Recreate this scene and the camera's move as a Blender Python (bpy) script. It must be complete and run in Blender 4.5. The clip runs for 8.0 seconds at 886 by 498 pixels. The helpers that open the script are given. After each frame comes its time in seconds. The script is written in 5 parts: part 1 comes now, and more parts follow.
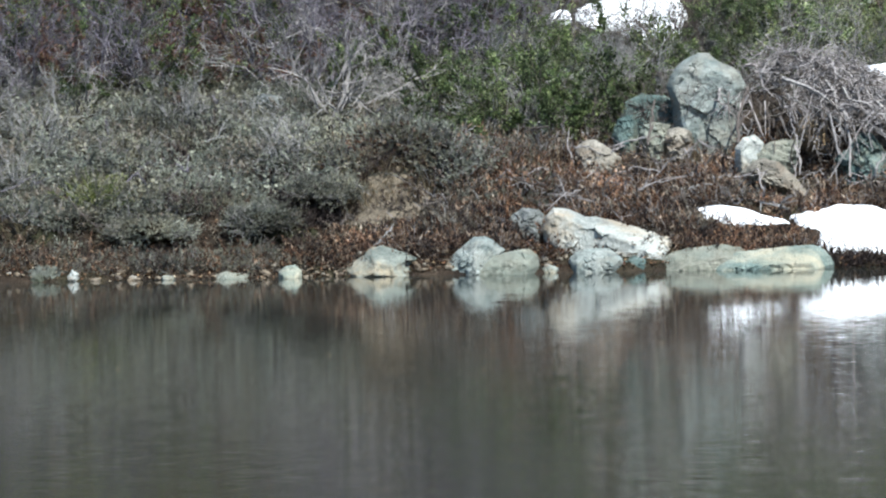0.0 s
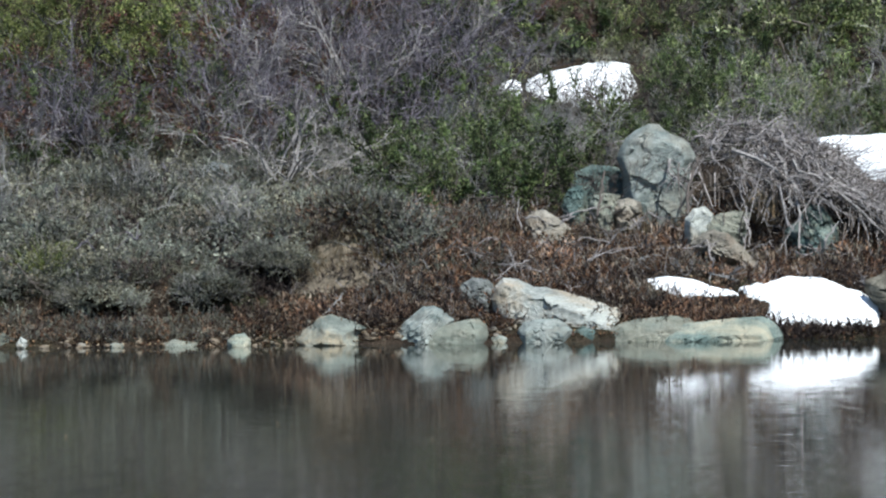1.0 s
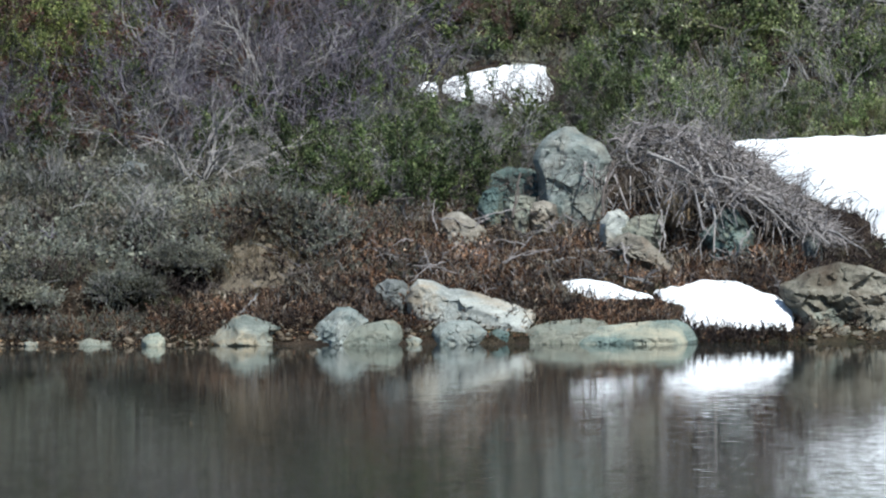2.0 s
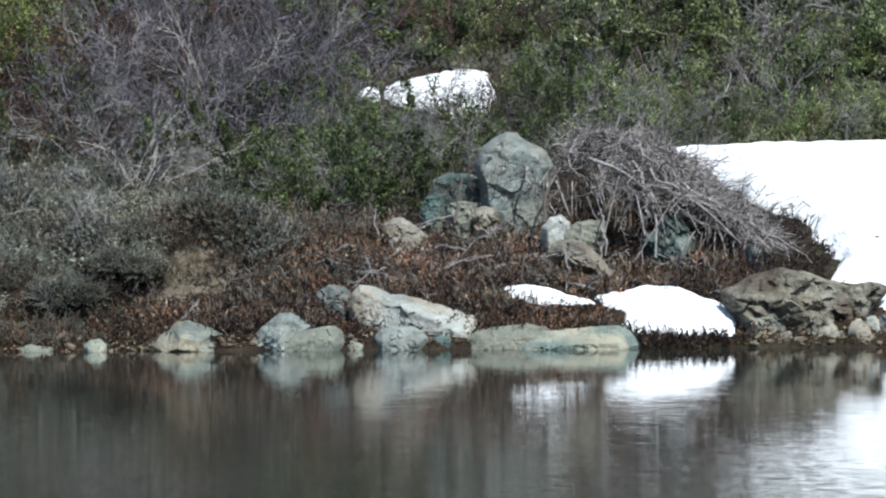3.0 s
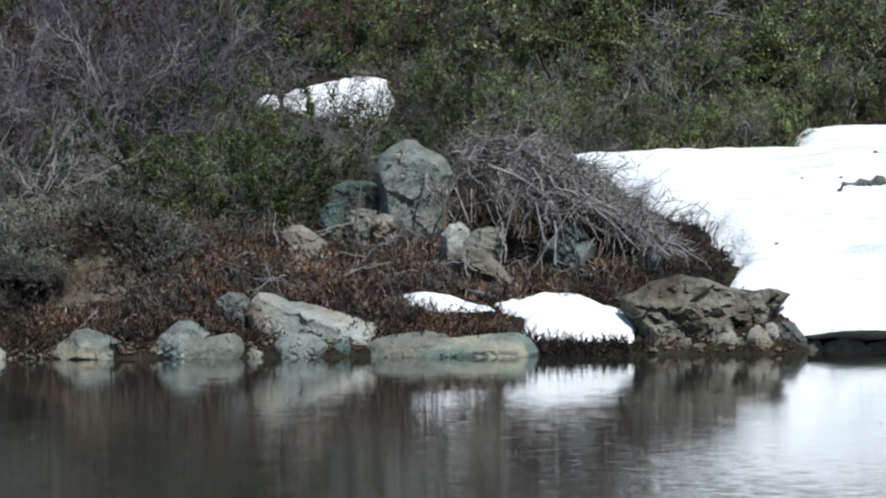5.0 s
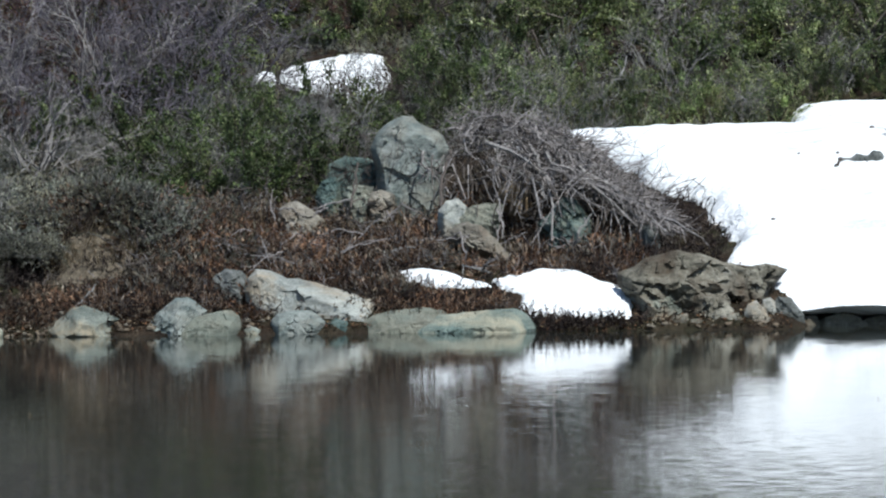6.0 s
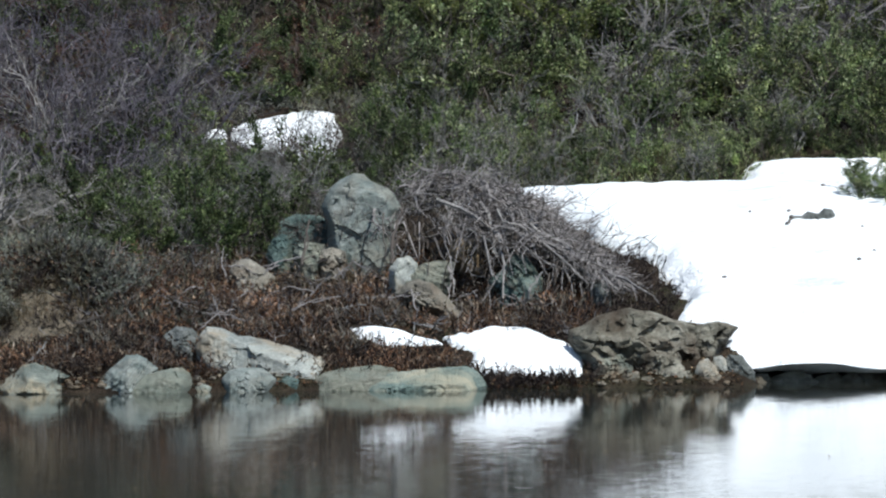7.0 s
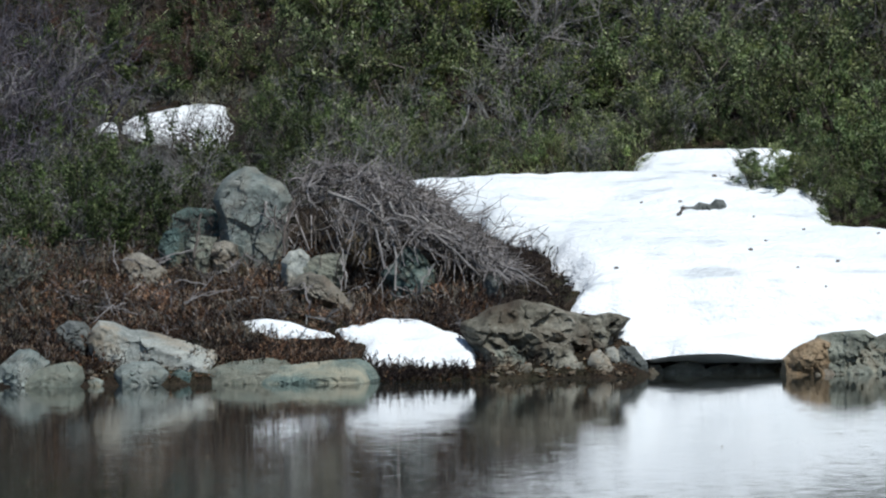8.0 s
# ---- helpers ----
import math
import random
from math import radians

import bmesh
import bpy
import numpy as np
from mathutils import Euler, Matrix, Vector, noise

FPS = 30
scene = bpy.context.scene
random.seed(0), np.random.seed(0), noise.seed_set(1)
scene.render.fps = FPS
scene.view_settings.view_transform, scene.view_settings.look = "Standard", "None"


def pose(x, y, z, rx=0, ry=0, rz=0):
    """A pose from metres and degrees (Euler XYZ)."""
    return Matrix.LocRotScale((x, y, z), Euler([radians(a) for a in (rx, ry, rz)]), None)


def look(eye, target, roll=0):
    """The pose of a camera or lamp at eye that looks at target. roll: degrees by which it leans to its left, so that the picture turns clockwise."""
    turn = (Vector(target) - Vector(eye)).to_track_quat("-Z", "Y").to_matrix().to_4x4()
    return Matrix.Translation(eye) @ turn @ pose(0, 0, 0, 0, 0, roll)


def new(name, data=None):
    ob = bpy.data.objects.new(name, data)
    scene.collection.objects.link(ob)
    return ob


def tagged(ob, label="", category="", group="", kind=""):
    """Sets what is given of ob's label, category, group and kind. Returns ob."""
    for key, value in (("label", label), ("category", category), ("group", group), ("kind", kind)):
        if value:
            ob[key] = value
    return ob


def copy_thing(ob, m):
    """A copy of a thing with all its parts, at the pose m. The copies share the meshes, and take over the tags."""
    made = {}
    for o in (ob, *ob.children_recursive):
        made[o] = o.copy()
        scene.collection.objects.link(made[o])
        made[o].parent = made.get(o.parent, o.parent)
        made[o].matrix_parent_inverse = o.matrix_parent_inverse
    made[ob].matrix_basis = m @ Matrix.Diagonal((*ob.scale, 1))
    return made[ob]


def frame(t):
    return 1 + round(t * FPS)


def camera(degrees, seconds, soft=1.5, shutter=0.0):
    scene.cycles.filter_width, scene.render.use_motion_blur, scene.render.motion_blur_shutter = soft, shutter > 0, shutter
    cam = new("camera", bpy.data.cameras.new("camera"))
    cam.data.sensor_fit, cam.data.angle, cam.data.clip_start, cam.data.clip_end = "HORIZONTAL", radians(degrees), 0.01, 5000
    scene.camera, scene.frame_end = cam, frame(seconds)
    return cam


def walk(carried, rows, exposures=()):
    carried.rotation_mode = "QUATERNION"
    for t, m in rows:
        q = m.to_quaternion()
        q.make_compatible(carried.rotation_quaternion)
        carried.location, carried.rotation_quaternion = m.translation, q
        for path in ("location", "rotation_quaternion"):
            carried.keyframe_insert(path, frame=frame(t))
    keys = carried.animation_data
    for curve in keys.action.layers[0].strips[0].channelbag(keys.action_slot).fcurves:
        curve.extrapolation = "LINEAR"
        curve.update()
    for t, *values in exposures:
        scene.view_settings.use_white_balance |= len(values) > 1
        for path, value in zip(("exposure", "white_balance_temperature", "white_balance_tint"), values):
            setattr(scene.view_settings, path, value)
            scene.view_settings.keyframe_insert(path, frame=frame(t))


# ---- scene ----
from mathutils.geometry import delaunay_2d_cdt

EYE = 1.6
cam = camera(9.0, 8.0, soft=2.2)
# seconds, yaw, pitch, roll of a camera that pans from one spot on the near bank
ROWS = [
    (0.0, 3.343, -2.425, 1.22),
    (0.5, 3.079, -2.349, 1.29),
    (0.7, 2.923, -2.311, 1.11),
    (0.9, 2.720, -2.195, 0.92),
    (1.0, 2.841, -1.726, 0.83),
    (1.1, 3.146, -1.434, 0.67),
    (1.2, 3.032, -1.255, 0.52),
    (1.3, 2.722, -1.635, 0.52),
    (1.4, 2.418, -1.451, 0.39),
    (1.5, 2.364, -1.677, 0.25),
    (1.7, 2.292, -1.771, 0.30),
    (2.0, 1.991, -1.722, 0.37),
    (2.2, 1.827, -1.714, 0.25),
    (3.3, 1.231, -1.660, 0.41),
    (3.5, 1.080, -1.754, 0.36),
    (4.0, 0.360, -1.169, 0.42),
    (4.5, -0.000, -1.248, 0.30),
    (5.0, 0.372, -1.601, 0.43),
    (5.2, 0.415, -1.558, 0.50),
    (6.3, 0.277, -1.906, 0.67),
    (6.5, 0.245, -1.685, 0.74),
    (7.0, -0.160, -1.261, 0.53),
    (7.5, -0.872, -1.230, 0.68),
    (8.0, -1.265, -1.352, 0.80),
]
# the clip's camera stops down as the snow comes into view
EXPOSURE = [(0.0, 1.28), (0.5, 1.08), (1.0, 0.89), (2.2, 0.82), (3.5, 0.67), (4.0, 0.24), (4.5, 0.22), (5.0, 0.24), (6.5, 0.45), (7.5, 0.20), (8.0, 0.02)]
walk(cam, [(t, pose(0, 0, EYE, 90 + pitch, roll, yaw)) for t, yaw, pitch, roll in ROWS],
     exposures=[(t, stops, 6200, 5) for t, stops in EXPOSURE])

# ---- light ----
SUN_TO = Vector((0.38, -0.55, 1.0)).normalized()
world = bpy.data.worlds.new("sky")
scene.world = world
world.use_nodes = True
sky = world.node_tree.nodes.new("ShaderNodeTexSky")
sky.sky_type = "NISHITA"
sky.sun_disc = False
sky.sun_elevation = math.asin(SUN_TO.z)
sky.sun_rotation = math.atan2(SUN_TO.x, SUN_TO.y)
sky.altitude = 1200
world.node_tree.links.new(sky.outputs[0], world.node_tree.nodes["Background"].inputs[0])
world.node_tree.nodes["Background"].inputs[1].default_value = 0.095
sun = new("sun", bpy.data.lights.new("sun", "SUN"))
sun.data.energy, sun.data.angle, sun.data.color = 3.95, radians(0.5), (1.0, 0.97, 0.94)
sun.matrix_world = look(SUN_TO * 50, (0, 0, 0))


# ---- materials ----
class Nodes:
    """A short way to write node materials."""

    def __init__(self, name, rough=0.8, metal=0.0, spec=0.3):
        self.mat = bpy.data.materials.new(name)
        self.mat.use_nodes = True
        self.tree = self.mat.node_tree
        self.bsdf = self.tree.nodes["Principled BSDF"]
        self.bsdf.inputs["Roughness"].default_value = rough
        self.bsdf.inputs["Metallic"].default_value = metal
        self.bsdf.inputs["Specular IOR Level"].default_value = spec
        self.pos = self.tree.nodes.new("ShaderNodeNewGeometry").outputs["Position"]
        self.island = self.tree.nodes.new("ShaderNodeNewGeometry").outputs["Random Per Island"]
        self.obj = self.tree.nodes.new("ShaderNodeObjectInfo").outputs["Random"]

    def link(self, a, b):
        self.tree.links.new(a, b)

    def noise(self, scale, detail=4, rough=0.55, stretch=(1, 1, 1), distort=0.0, shift=0.0):
        m = self.tree.nodes.new("ShaderNodeMapping")
        m.inputs["Scale"].default_value = stretch
        m.inputs["Location"].default_value = (shift, shift * 1.7, shift * 0.6)
        self.link(self.pos, m.inputs["Vector"])
        n = self.tree.nodes.new("ShaderNodeTexNoise")
        n.inputs["Scale"].default_value, n.inputs["Detail"].default_value = scale, detail
        n.inputs["Roughness"].default_value, n.inputs["Distortion"].default_value = rough, distort
        self.link(m.outputs[0], n.inputs["Vector"])
        return n.outputs["Fac"]

    def cells(self, scale, feature="DISTANCE_TO_EDGE", stretch=(1, 1, 1)):
        m = self.tree.nodes.new("ShaderNodeMapping")
        m.inputs["Scale"].default_value = stretch
        self.link(self.pos, m.inputs["Vector"])
        n = self.tree.nodes.new("ShaderNodeTexVoronoi")
        n.feature = feature
        n.inputs["Scale"].default_value = scale
        self.link(m.outputs[0], n.inputs["Vector"])
        return n.outputs["Distance"]

    def ramp(self, fac, stops):
        r = self.tree.nodes.new("ShaderNodeValToRGB")
        e = r.color_ramp.elements
        while len(e) < len(stops):
            e.new(0.5)
        for el, (p, c) in zip(e, stops):
            el.position, el.color = p, (*c, 1) if len(c) == 3 else (c[0], c[0], c[0], 1)
        self.link(fac, r.inputs[0])
        return r.outputs[0]

    def mix(self, fac, a, b, how="MIX"):
        m = self.tree.nodes.new("ShaderNodeMix")
        m.data_type, m.blend_type = "RGBA", how
        for value, i in ((fac, 0), (a, 6), (b, 7)):
            if isinstance(value, (int, float)):
                m.inputs[i].default_value = value
            elif isinstance(value, tuple):
                m.inputs[i].default_value = (*value, 1)
            else:
                self.link(value, m.inputs[i])
        return m.outputs[2]

    def math(self, how, a, b):
        m = self.tree.nodes.new("ShaderNodeMath")
        m.operation = how
        for value, i in ((a, 0), (b, 1)):
            if isinstance(value, (int, float)):
                m.inputs[i].default_value = value
            else:
                self.link(value, m.inputs[i])
        return m.outputs[0]

    def color(self, socket):
        self.link(socket, self.bsdf.inputs["Base Color"])
        return self

    def bump(self, height, strength=0.5, distance=0.02):
        b = self.tree.nodes.new("ShaderNodeBump")
        b.inputs["Strength"].default_value, b.inputs["Distance"].default_value = strength, distance
        self.link(height, b.inputs["Height"])
        self.link(b.outputs[0], self.bsdf.inputs["Normal"])
        return self


def rock_material(name, dark, mid, light, stain_shade, stain_shade_at=0.6, crack=0.4, split=3.4):
    n = Nodes(name, rough=0.9, spec=0.2)
    body = n.ramp(n.noise(4, 8, 0.66, distort=0.3), [(0.32, dark), (0.48, mid), (0.66, light)])
    layers = n.ramp(n.noise(5, 5, 0.7, stretch=(0.8, 0.8, 4.5), distort=0.6, shift=1.9), [(0.35, (0.74,)), (0.5, (1.0,)), (0.64, (1.2,))])
    body = n.mix(1.0, body, layers, "MULTIPLY")
    grain = n.ramp(n.noise(60, 6, 0.8), [(0.32, (0.72,)), (0.5, (1.0,)), (0.68, (1.25,))])
    body = n.mix(1.0, body, grain, "MULTIPLY")
    patches = n.ramp(n.noise(3.6, 7, 0.66, shift=7.3, distort=0.5), [(stain_shade_at - 0.08, (0.0,)), (stain_shade_at + 0.14, (0.8,))])
    body = n.mix(patches, body, stain_shade)
    lichen = n.ramp(n.noise(24, 7, 0.75, shift=3.1), [(0.57, (0.0,)), (0.66, (0.6,))])
    body = n.mix(lichen, body, tuple(c * 0.38 for c in mid))
    lines = n.ramp(n.math("ADD", n.cells(split, stretch=(1, 1, 0.75)), n.math("MULTIPLY", n.noise(9, 6, 0.7), 0.3)), [(0.14, (1.0,)), (0.175, (0.0,))])
    broken = n.ramp(n.noise(5, 3, 0.6, shift=11), [(0.47, (0.0,)), (0.6, (1.0,))])
    lines = n.math("MULTIPLY", lines, broken)
    body = n.mix(n.math("MULTIPLY", lines, crack * 0.12), body, tuple(c * 0.2 for c in mid))
    n.color(body)
    n.bump(n.math("SUBTRACT", n.math("ADD", n.noise(16, 8, 0.75), n.math("MULTIPLY", n.noise(70, 4), 0.4)), n.math("MULTIPLY", lines, 0.4)), 0.7, 0.03)
    return n.mat


rock_pale = rock_material("pale_rock", (0.095, 0.112, 0.099), (0.194, 0.211, 0.181), (0.301, 0.314, 0.271), (0.32, 0.23, 0.125), 0.53)
rock_grey = rock_material("grey_rock", (0.084, 0.110, 0.106), (0.174, 0.199, 0.183), (0.302, 0.319, 0.293), (0.25, 0.23, 0.185), 0.57)
rock_teal = rock_material("blue_green_rock", (0.030, 0.050, 0.048), (0.07, 0.105, 0.096), (0.16, 0.20, 0.18), (0.30, 0.27, 0.18), 0.6, 4.5, 6)
rock_slab = rock_material("pale_teal_rock", (0.078, 0.115, 0.104), (0.137, 0.181, 0.159), (0.215, 0.244, 0.211), (0.40, 0.36, 0.26), 0.5, 0.35)
rock_white = rock_material("whitish_rock", (0.184, 0.198, 0.184), (0.304, 0.317, 0.290), (0.396, 0.400, 0.359), (0.33, 0.25, 0.16), 0.55)
rock_cream = rock_material("cream_rock", (0.094, 0.101, 0.083), (0.169, 0.169, 0.133), (0.246, 0.242, 0.195), (0.163, 0.189, 0.159), 0.52)
rock_tan = rock_material("tan_rock", (0.095, 0.085, 0.07), (0.205, 0.187, 0.152), (0.34, 0.315, 0.265), (0.20, 0.13, 0.08), 0.58)
rock_rust = rock_material("rust_rock", (0.075, 0.060, 0.043), (0.213, 0.147, 0.085), (0.350, 0.269, 0.175), (0.150, 0.125, 0.088), 0.58, 4.0, 9)
rock_green = rock_material("green_brown_rock", (0.072, 0.079, 0.067), (0.180, 0.190, 0.156), (0.324, 0.330, 0.270), (0.204, 0.138, 0.084), 0.56, 4.5, 9)
# the dark patch colour here paints the shade of crevices into the rock
rock_brown = rock_material("brown_rock", (0.035, 0.030, 0.022), (0.145, 0.135, 0.105), (0.32, 0.305, 0.25), (0.06, 0.038, 0.024), 0.52, 5.5, 9)
rock_dark = rock_material("dark_mossy_rock", (0.03, 0.032, 0.026), (0.07, 0.075, 0.06), (0.14, 0.145, 0.12), (0.05, 0.055, 0.03), 0.52, 2.0)
rock_lichen = rock_material("lichen_rock", (0.061, 0.067, 0.061), (0.135, 0.142, 0.134), (0.221, 0.230, 0.217), (0.057, 0.061, 0.049), 0.52)


def ground_material():
    n = Nodes("bank_soil_and_litter", rough=0.95, spec=0.1)
    soil = n.ramp(n.noise(3, 6, 0.65), [(0.3, (0.014, 0.011, 0.009)), (0.5, (0.036, 0.026, 0.018)), (0.7, (0.070, 0.052, 0.036))])
    litter = n.ramp(n.noise(70, 4, 0.8), [(0.35, (0.45,)), (0.5, (1.0,)), (0.68, (1.9,))])
    soil = n.mix(1.0, soil, litter, "MULTIPLY")
    moss = n.ramp(n.noise(1.1, 4, 0.6, shift=4), [(0.5, (0.0,)), (0.62, (0.6,))])
    n.color(n.mix(moss, soil, (0.045, 0.050, 0.025)))
    n.bump(n.math("ADD", n.noise(35, 5, 0.75), n.math("MULTIPLY", n.noise(9, 4), 0.8)), 0.9, 0.04)
    return n.mat


def snow_material():
    n = Nodes("old_snow", rough=0.6, spec=0.3)
    col = n.ramp(n.noise(1.6, 6, 0.7), [(0.34, (0.80, 0.825, 0.835)), (0.50, (0.88, 0.895, 0.90)), (0.62, (0.93, 0.935, 0.935))])
    specks = n.ramp(n.noise(28, 3, 0.6, shift=2.0), [(0.70, (0.0,)), (0.76, (0.55,))])
    melt = n.ramp(n.noise(3.2, 6, 0.65, stretch=(0.5, 1.6, 1), shift=4.4), [(0.56, (0.0,)), (0.68, (0.7,))])
    col = n.mix(melt, col, (0.52, 0.545, 0.55))
    n.color(n.mix(specks, col, (0.30, 0.27, 0.22)))
    n.bump(n.math("ADD", n.noise(6, 6, 0.65, stretch=(0.7, 1.2, 1)), n.math("MULTIPLY", n.noise(40, 3), 0.2)), 0.9, 0.06)
    return n.mat


def sandy_soil_material():
    n = Nodes("bare_sandy_soil", rough=0.95, spec=0.1)
    body = n.ramp(n.noise(9, 6, 0.7), [(0.35, (0.10, 0.082, 0.06)), (0.65, (0.215, 0.18, 0.132))])
    n.color(n.mix(1.0, body, n.ramp(n.noise(60, 5, 0.8), [(0.35, (0.6,)), (0.65, (1.35,))]), "MULTIPLY"))
    n.bump(n.noise(40, 5, 0.7), 0.8, 0.03)
    return n.mat


def water_material():
    n = Nodes("lake_water", rough=0.03, spec=0.5)
    n.bsdf.inputs["IOR"].default_value = 1.34
    n.color(n.ramp(n.noise(0.4, 3), [(0.3, (0.017, 0.019, 0.016)), (0.7, (0.022, 0.024, 0.020))]))
    ripple = n.math("SUBTRACT", n.noise(95, 2, 0.6, stretch=(0.06, 1.0, 1)), 0.5)
    swell = n.math("SUBTRACT", n.noise(3.2, 4, 0.65, stretch=(0.15, 1.4, 1), shift=5), 0.5)
    across = n.math("SUBTRACT", n.noise(9, 2, 0.6, stretch=(1, 0.4, 1), shift=2), 0.5)
    # the water is sheltered close to the bank and ruffled farther out
    apart = n.tree.nodes.new("ShaderNodeSeparateXYZ")
    n.link(n.pos, apart.inputs[0])
    out = n.math("ADD", apart.outputs[1], n.math("MULTIPLY", n.noise(0.9, 4, 0.6, stretch=(0.35, 1.5, 1), shift=9), 1.6))
    stir = n.ramp(n.math("MULTIPLY", n.math("SUBTRACT", out, 18.0), 1 / 17), [(0.0, (14.0,)), (0.40, (9.0,)), (0.72, (5.0,)), (0.95, (4.0,))])
    tilt = n.math("ADD", n.math("MULTIPLY", n.math("MULTIPLY", ripple, stir), 0.012), n.math("MULTIPLY", swell, 0.008))
    normal = n.tree.nodes.new("ShaderNodeCombineXYZ")
    n.link(n.math("MULTIPLY", across, 0.0015), normal.inputs[0])
    n.link(tilt, normal.inputs[1])
    normal.inputs[2].default_value = 1.0
    n.link(normal.outputs[0], n.bsdf.inputs["Normal"])
    return n.mat


def plant_material(name, stops, rough=0.6, spec=0.3, glow=0.0, patch=None):
    n = Nodes(name, rough=rough, spec=spec)
    col = n.ramp(n.island, stops)
    shade = n.ramp(n.obj, [(0.0, (0.65,)), (1.0, (1.5,))])
    if patch:
        # stands of another hue, and thinner or fresher growth, over the slope
        col = n.mix(n.ramp(n.noise(2.3, 4, 0.6), [(0.44, (0.0,)), (0.58, (1.0,))]), col, n.mix(1.0, col, patch, "MULTIPLY"))
        col = n.mix(1.0, col, n.ramp(n.noise(1.7, 3, 0.6, shift=6), [(0.36, (0.55,)), (0.64, (1.45,))]), "MULTIPLY")
        col = n.mix(1.0, col, n.ramp(n.noise(6.5, 4, 0.65, shift=8), [(0.36, (0.6,)), (0.62, (1.3,))]), "MULTIPLY")
    n.color(n.mix(1.0, col, shade, "MULTIPLY"))
    if glow:
        thin = n.tree.nodes.new("ShaderNodeBsdfTranslucent")
        n.link(n.mix(1.0, col, shade, "MULTIPLY"), thin.inputs[0])
        both = n.tree.nodes.new("ShaderNodeMixShader")
        both.inputs[0].default_value = glow
        n.link(n.bsdf.outputs[0], both.inputs[1])
        n.link(thin.outputs[0], both.inputs[2])
        n.link(both.outputs[0], n.tree.nodes["Material Output"].inputs[0])
    return n.mat


def bark_material(name, dark, light):
    n = Nodes(name, rough=0.85, spec=0.2)
    col = n.ramp(n.island, [(0.0, dark), (0.6, light), (1.0, tuple(c * 1.25 for c in light))])
    streak = n.ramp(n.noise(60, 3, 0.6, stretch=(1, 1, 0.3)), [(0.3, (0.65,)), (0.7, (1.2,))])
    n.color(n.mix(1.0, col, streak, "MULTIPLY"))
    return n.mat


soil_mat, snow_mat, water_mat, sandy_mat = ground_material(), snow_material(), water_material(), sandy_soil_material()
bark_grey = bark_material("grey_bark", (0.075, 0.07, 0.07), (0.20, 0.185, 0.18))
bark_pale = bark_material("weathered_twigs", (0.10, 0.096, 0.09), (0.245, 0.235, 0.22))
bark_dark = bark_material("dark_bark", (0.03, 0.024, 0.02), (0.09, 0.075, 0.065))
bark_heap = bark_material("brush_pile_twigs", (0.08, 0.070, 0.065), (0.275, 0.25, 0.24))
bark_limb = bark_material("bleached_branches", (0.12, 0.11, 0.105), (0.27, 0.25, 0.235))
bark_lilac = bark_material("greyish_purple_bark", (0.028, 0.024, 0.028), (0.145, 0.130, 0.148))
leaf_dark = plant_material("dark_green_leaves", [(0.0, (0.019, 0.029, 0.013)), (0.5, (0.058, 0.085, 0.029)), (0.85, (0.116, 0.153, 0.059)), (1.0, (0.212, 0.236, 0.130))], 0.62, 0.25, 0.3, (1.12, 1.04, 0.95))
leaf_olive = plant_material("olive_leaves", [(0.0, (0.036, 0.048, 0.025)), (0.5, (0.134, 0.175, 0.072)), (0.85, (0.258, 0.302, 0.134)), (1.0, (0.426, 0.426, 0.291))], 0.55, 0.35, 0.3, (1.02, 0.95, 0.85))
leaf_lime = plant_material("yellow_green_leaves", [(0.0, (0.036, 0.050, 0.018)), (0.5, (0.128, 0.155, 0.045)), (1.0, (0.27, 0.28, 0.10))], 0.6, 0.3, 0.35)
leaf_red = plant_material("reddish_brown_leaves", [(0.0, (0.035, 0.015, 0.012)), (0.6, (0.085, 0.035, 0.025)), (0.85, (0.09, 0.08, 0.03)), (1.0, (0.16, 0.05, 0.03))], 0.5, 0.4, 0.2)
leaf_sage = plant_material("grey_green_leaves", [(0.0, (0.165, 0.172, 0.138)), (0.55, (0.208, 0.217, 0.172)), (1.0, (0.25, 0.256, 0.205))], 0.8, 0.1, 0.45, (1.06, 0.97, 0.88))
leaf_green = plant_material("mid_green_leaves", [(0.0, (0.029, 0.045, 0.018)), (0.5, (0.108, 0.159, 0.054)), (0.85, (0.213, 0.269, 0.106)), (1.0, (0.358, 0.392, 0.246))], 0.55, 0.35, 0.3, (1.12, 1.0, 0.88))
heath_brown = plant_material("dead_brown_heath", [(0.0, (0.018, 0.012, 0.009)), (0.35, (0.09, 0.055, 0.038)), (0.7, (0.185, 0.122, 0.080)), (0.9, (0.27, 0.215, 0.16)), (1.0, (0.34, 0.30, 0.245))], 0.8, 0.15, 0.15, (1.18, 0.96, 0.82))
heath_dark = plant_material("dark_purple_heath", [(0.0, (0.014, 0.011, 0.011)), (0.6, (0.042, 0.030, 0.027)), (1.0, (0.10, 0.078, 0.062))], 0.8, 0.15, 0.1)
heath_tan = plant_material("bleached_heath", [(0.0, (0.06, 0.047, 0.035)), (0.5, (0.15, 0.125, 0.093)), (1.0, (0.23, 0.205, 0.165))], 0.8, 0.15, 0.15)
straw = plant_material("dry_straw", [(0.0, (0.13, 0.095, 0.055)), (0.5, (0.25, 0.19, 0.115)), (1.0, (0.36, 0.30, 0.20))], 0.7, 0.25, 0.25)
litter_mat = plant_material("fallen_dead_leaves", [(0.0, (0.047, 0.023, 0.014)), (0.5, (0.125, 0.062, 0.031)), (0.8, (0.218, 0.148, 0.078)), (1.0, (0.312, 0.265, 0.195))], 0.75, 0.2)
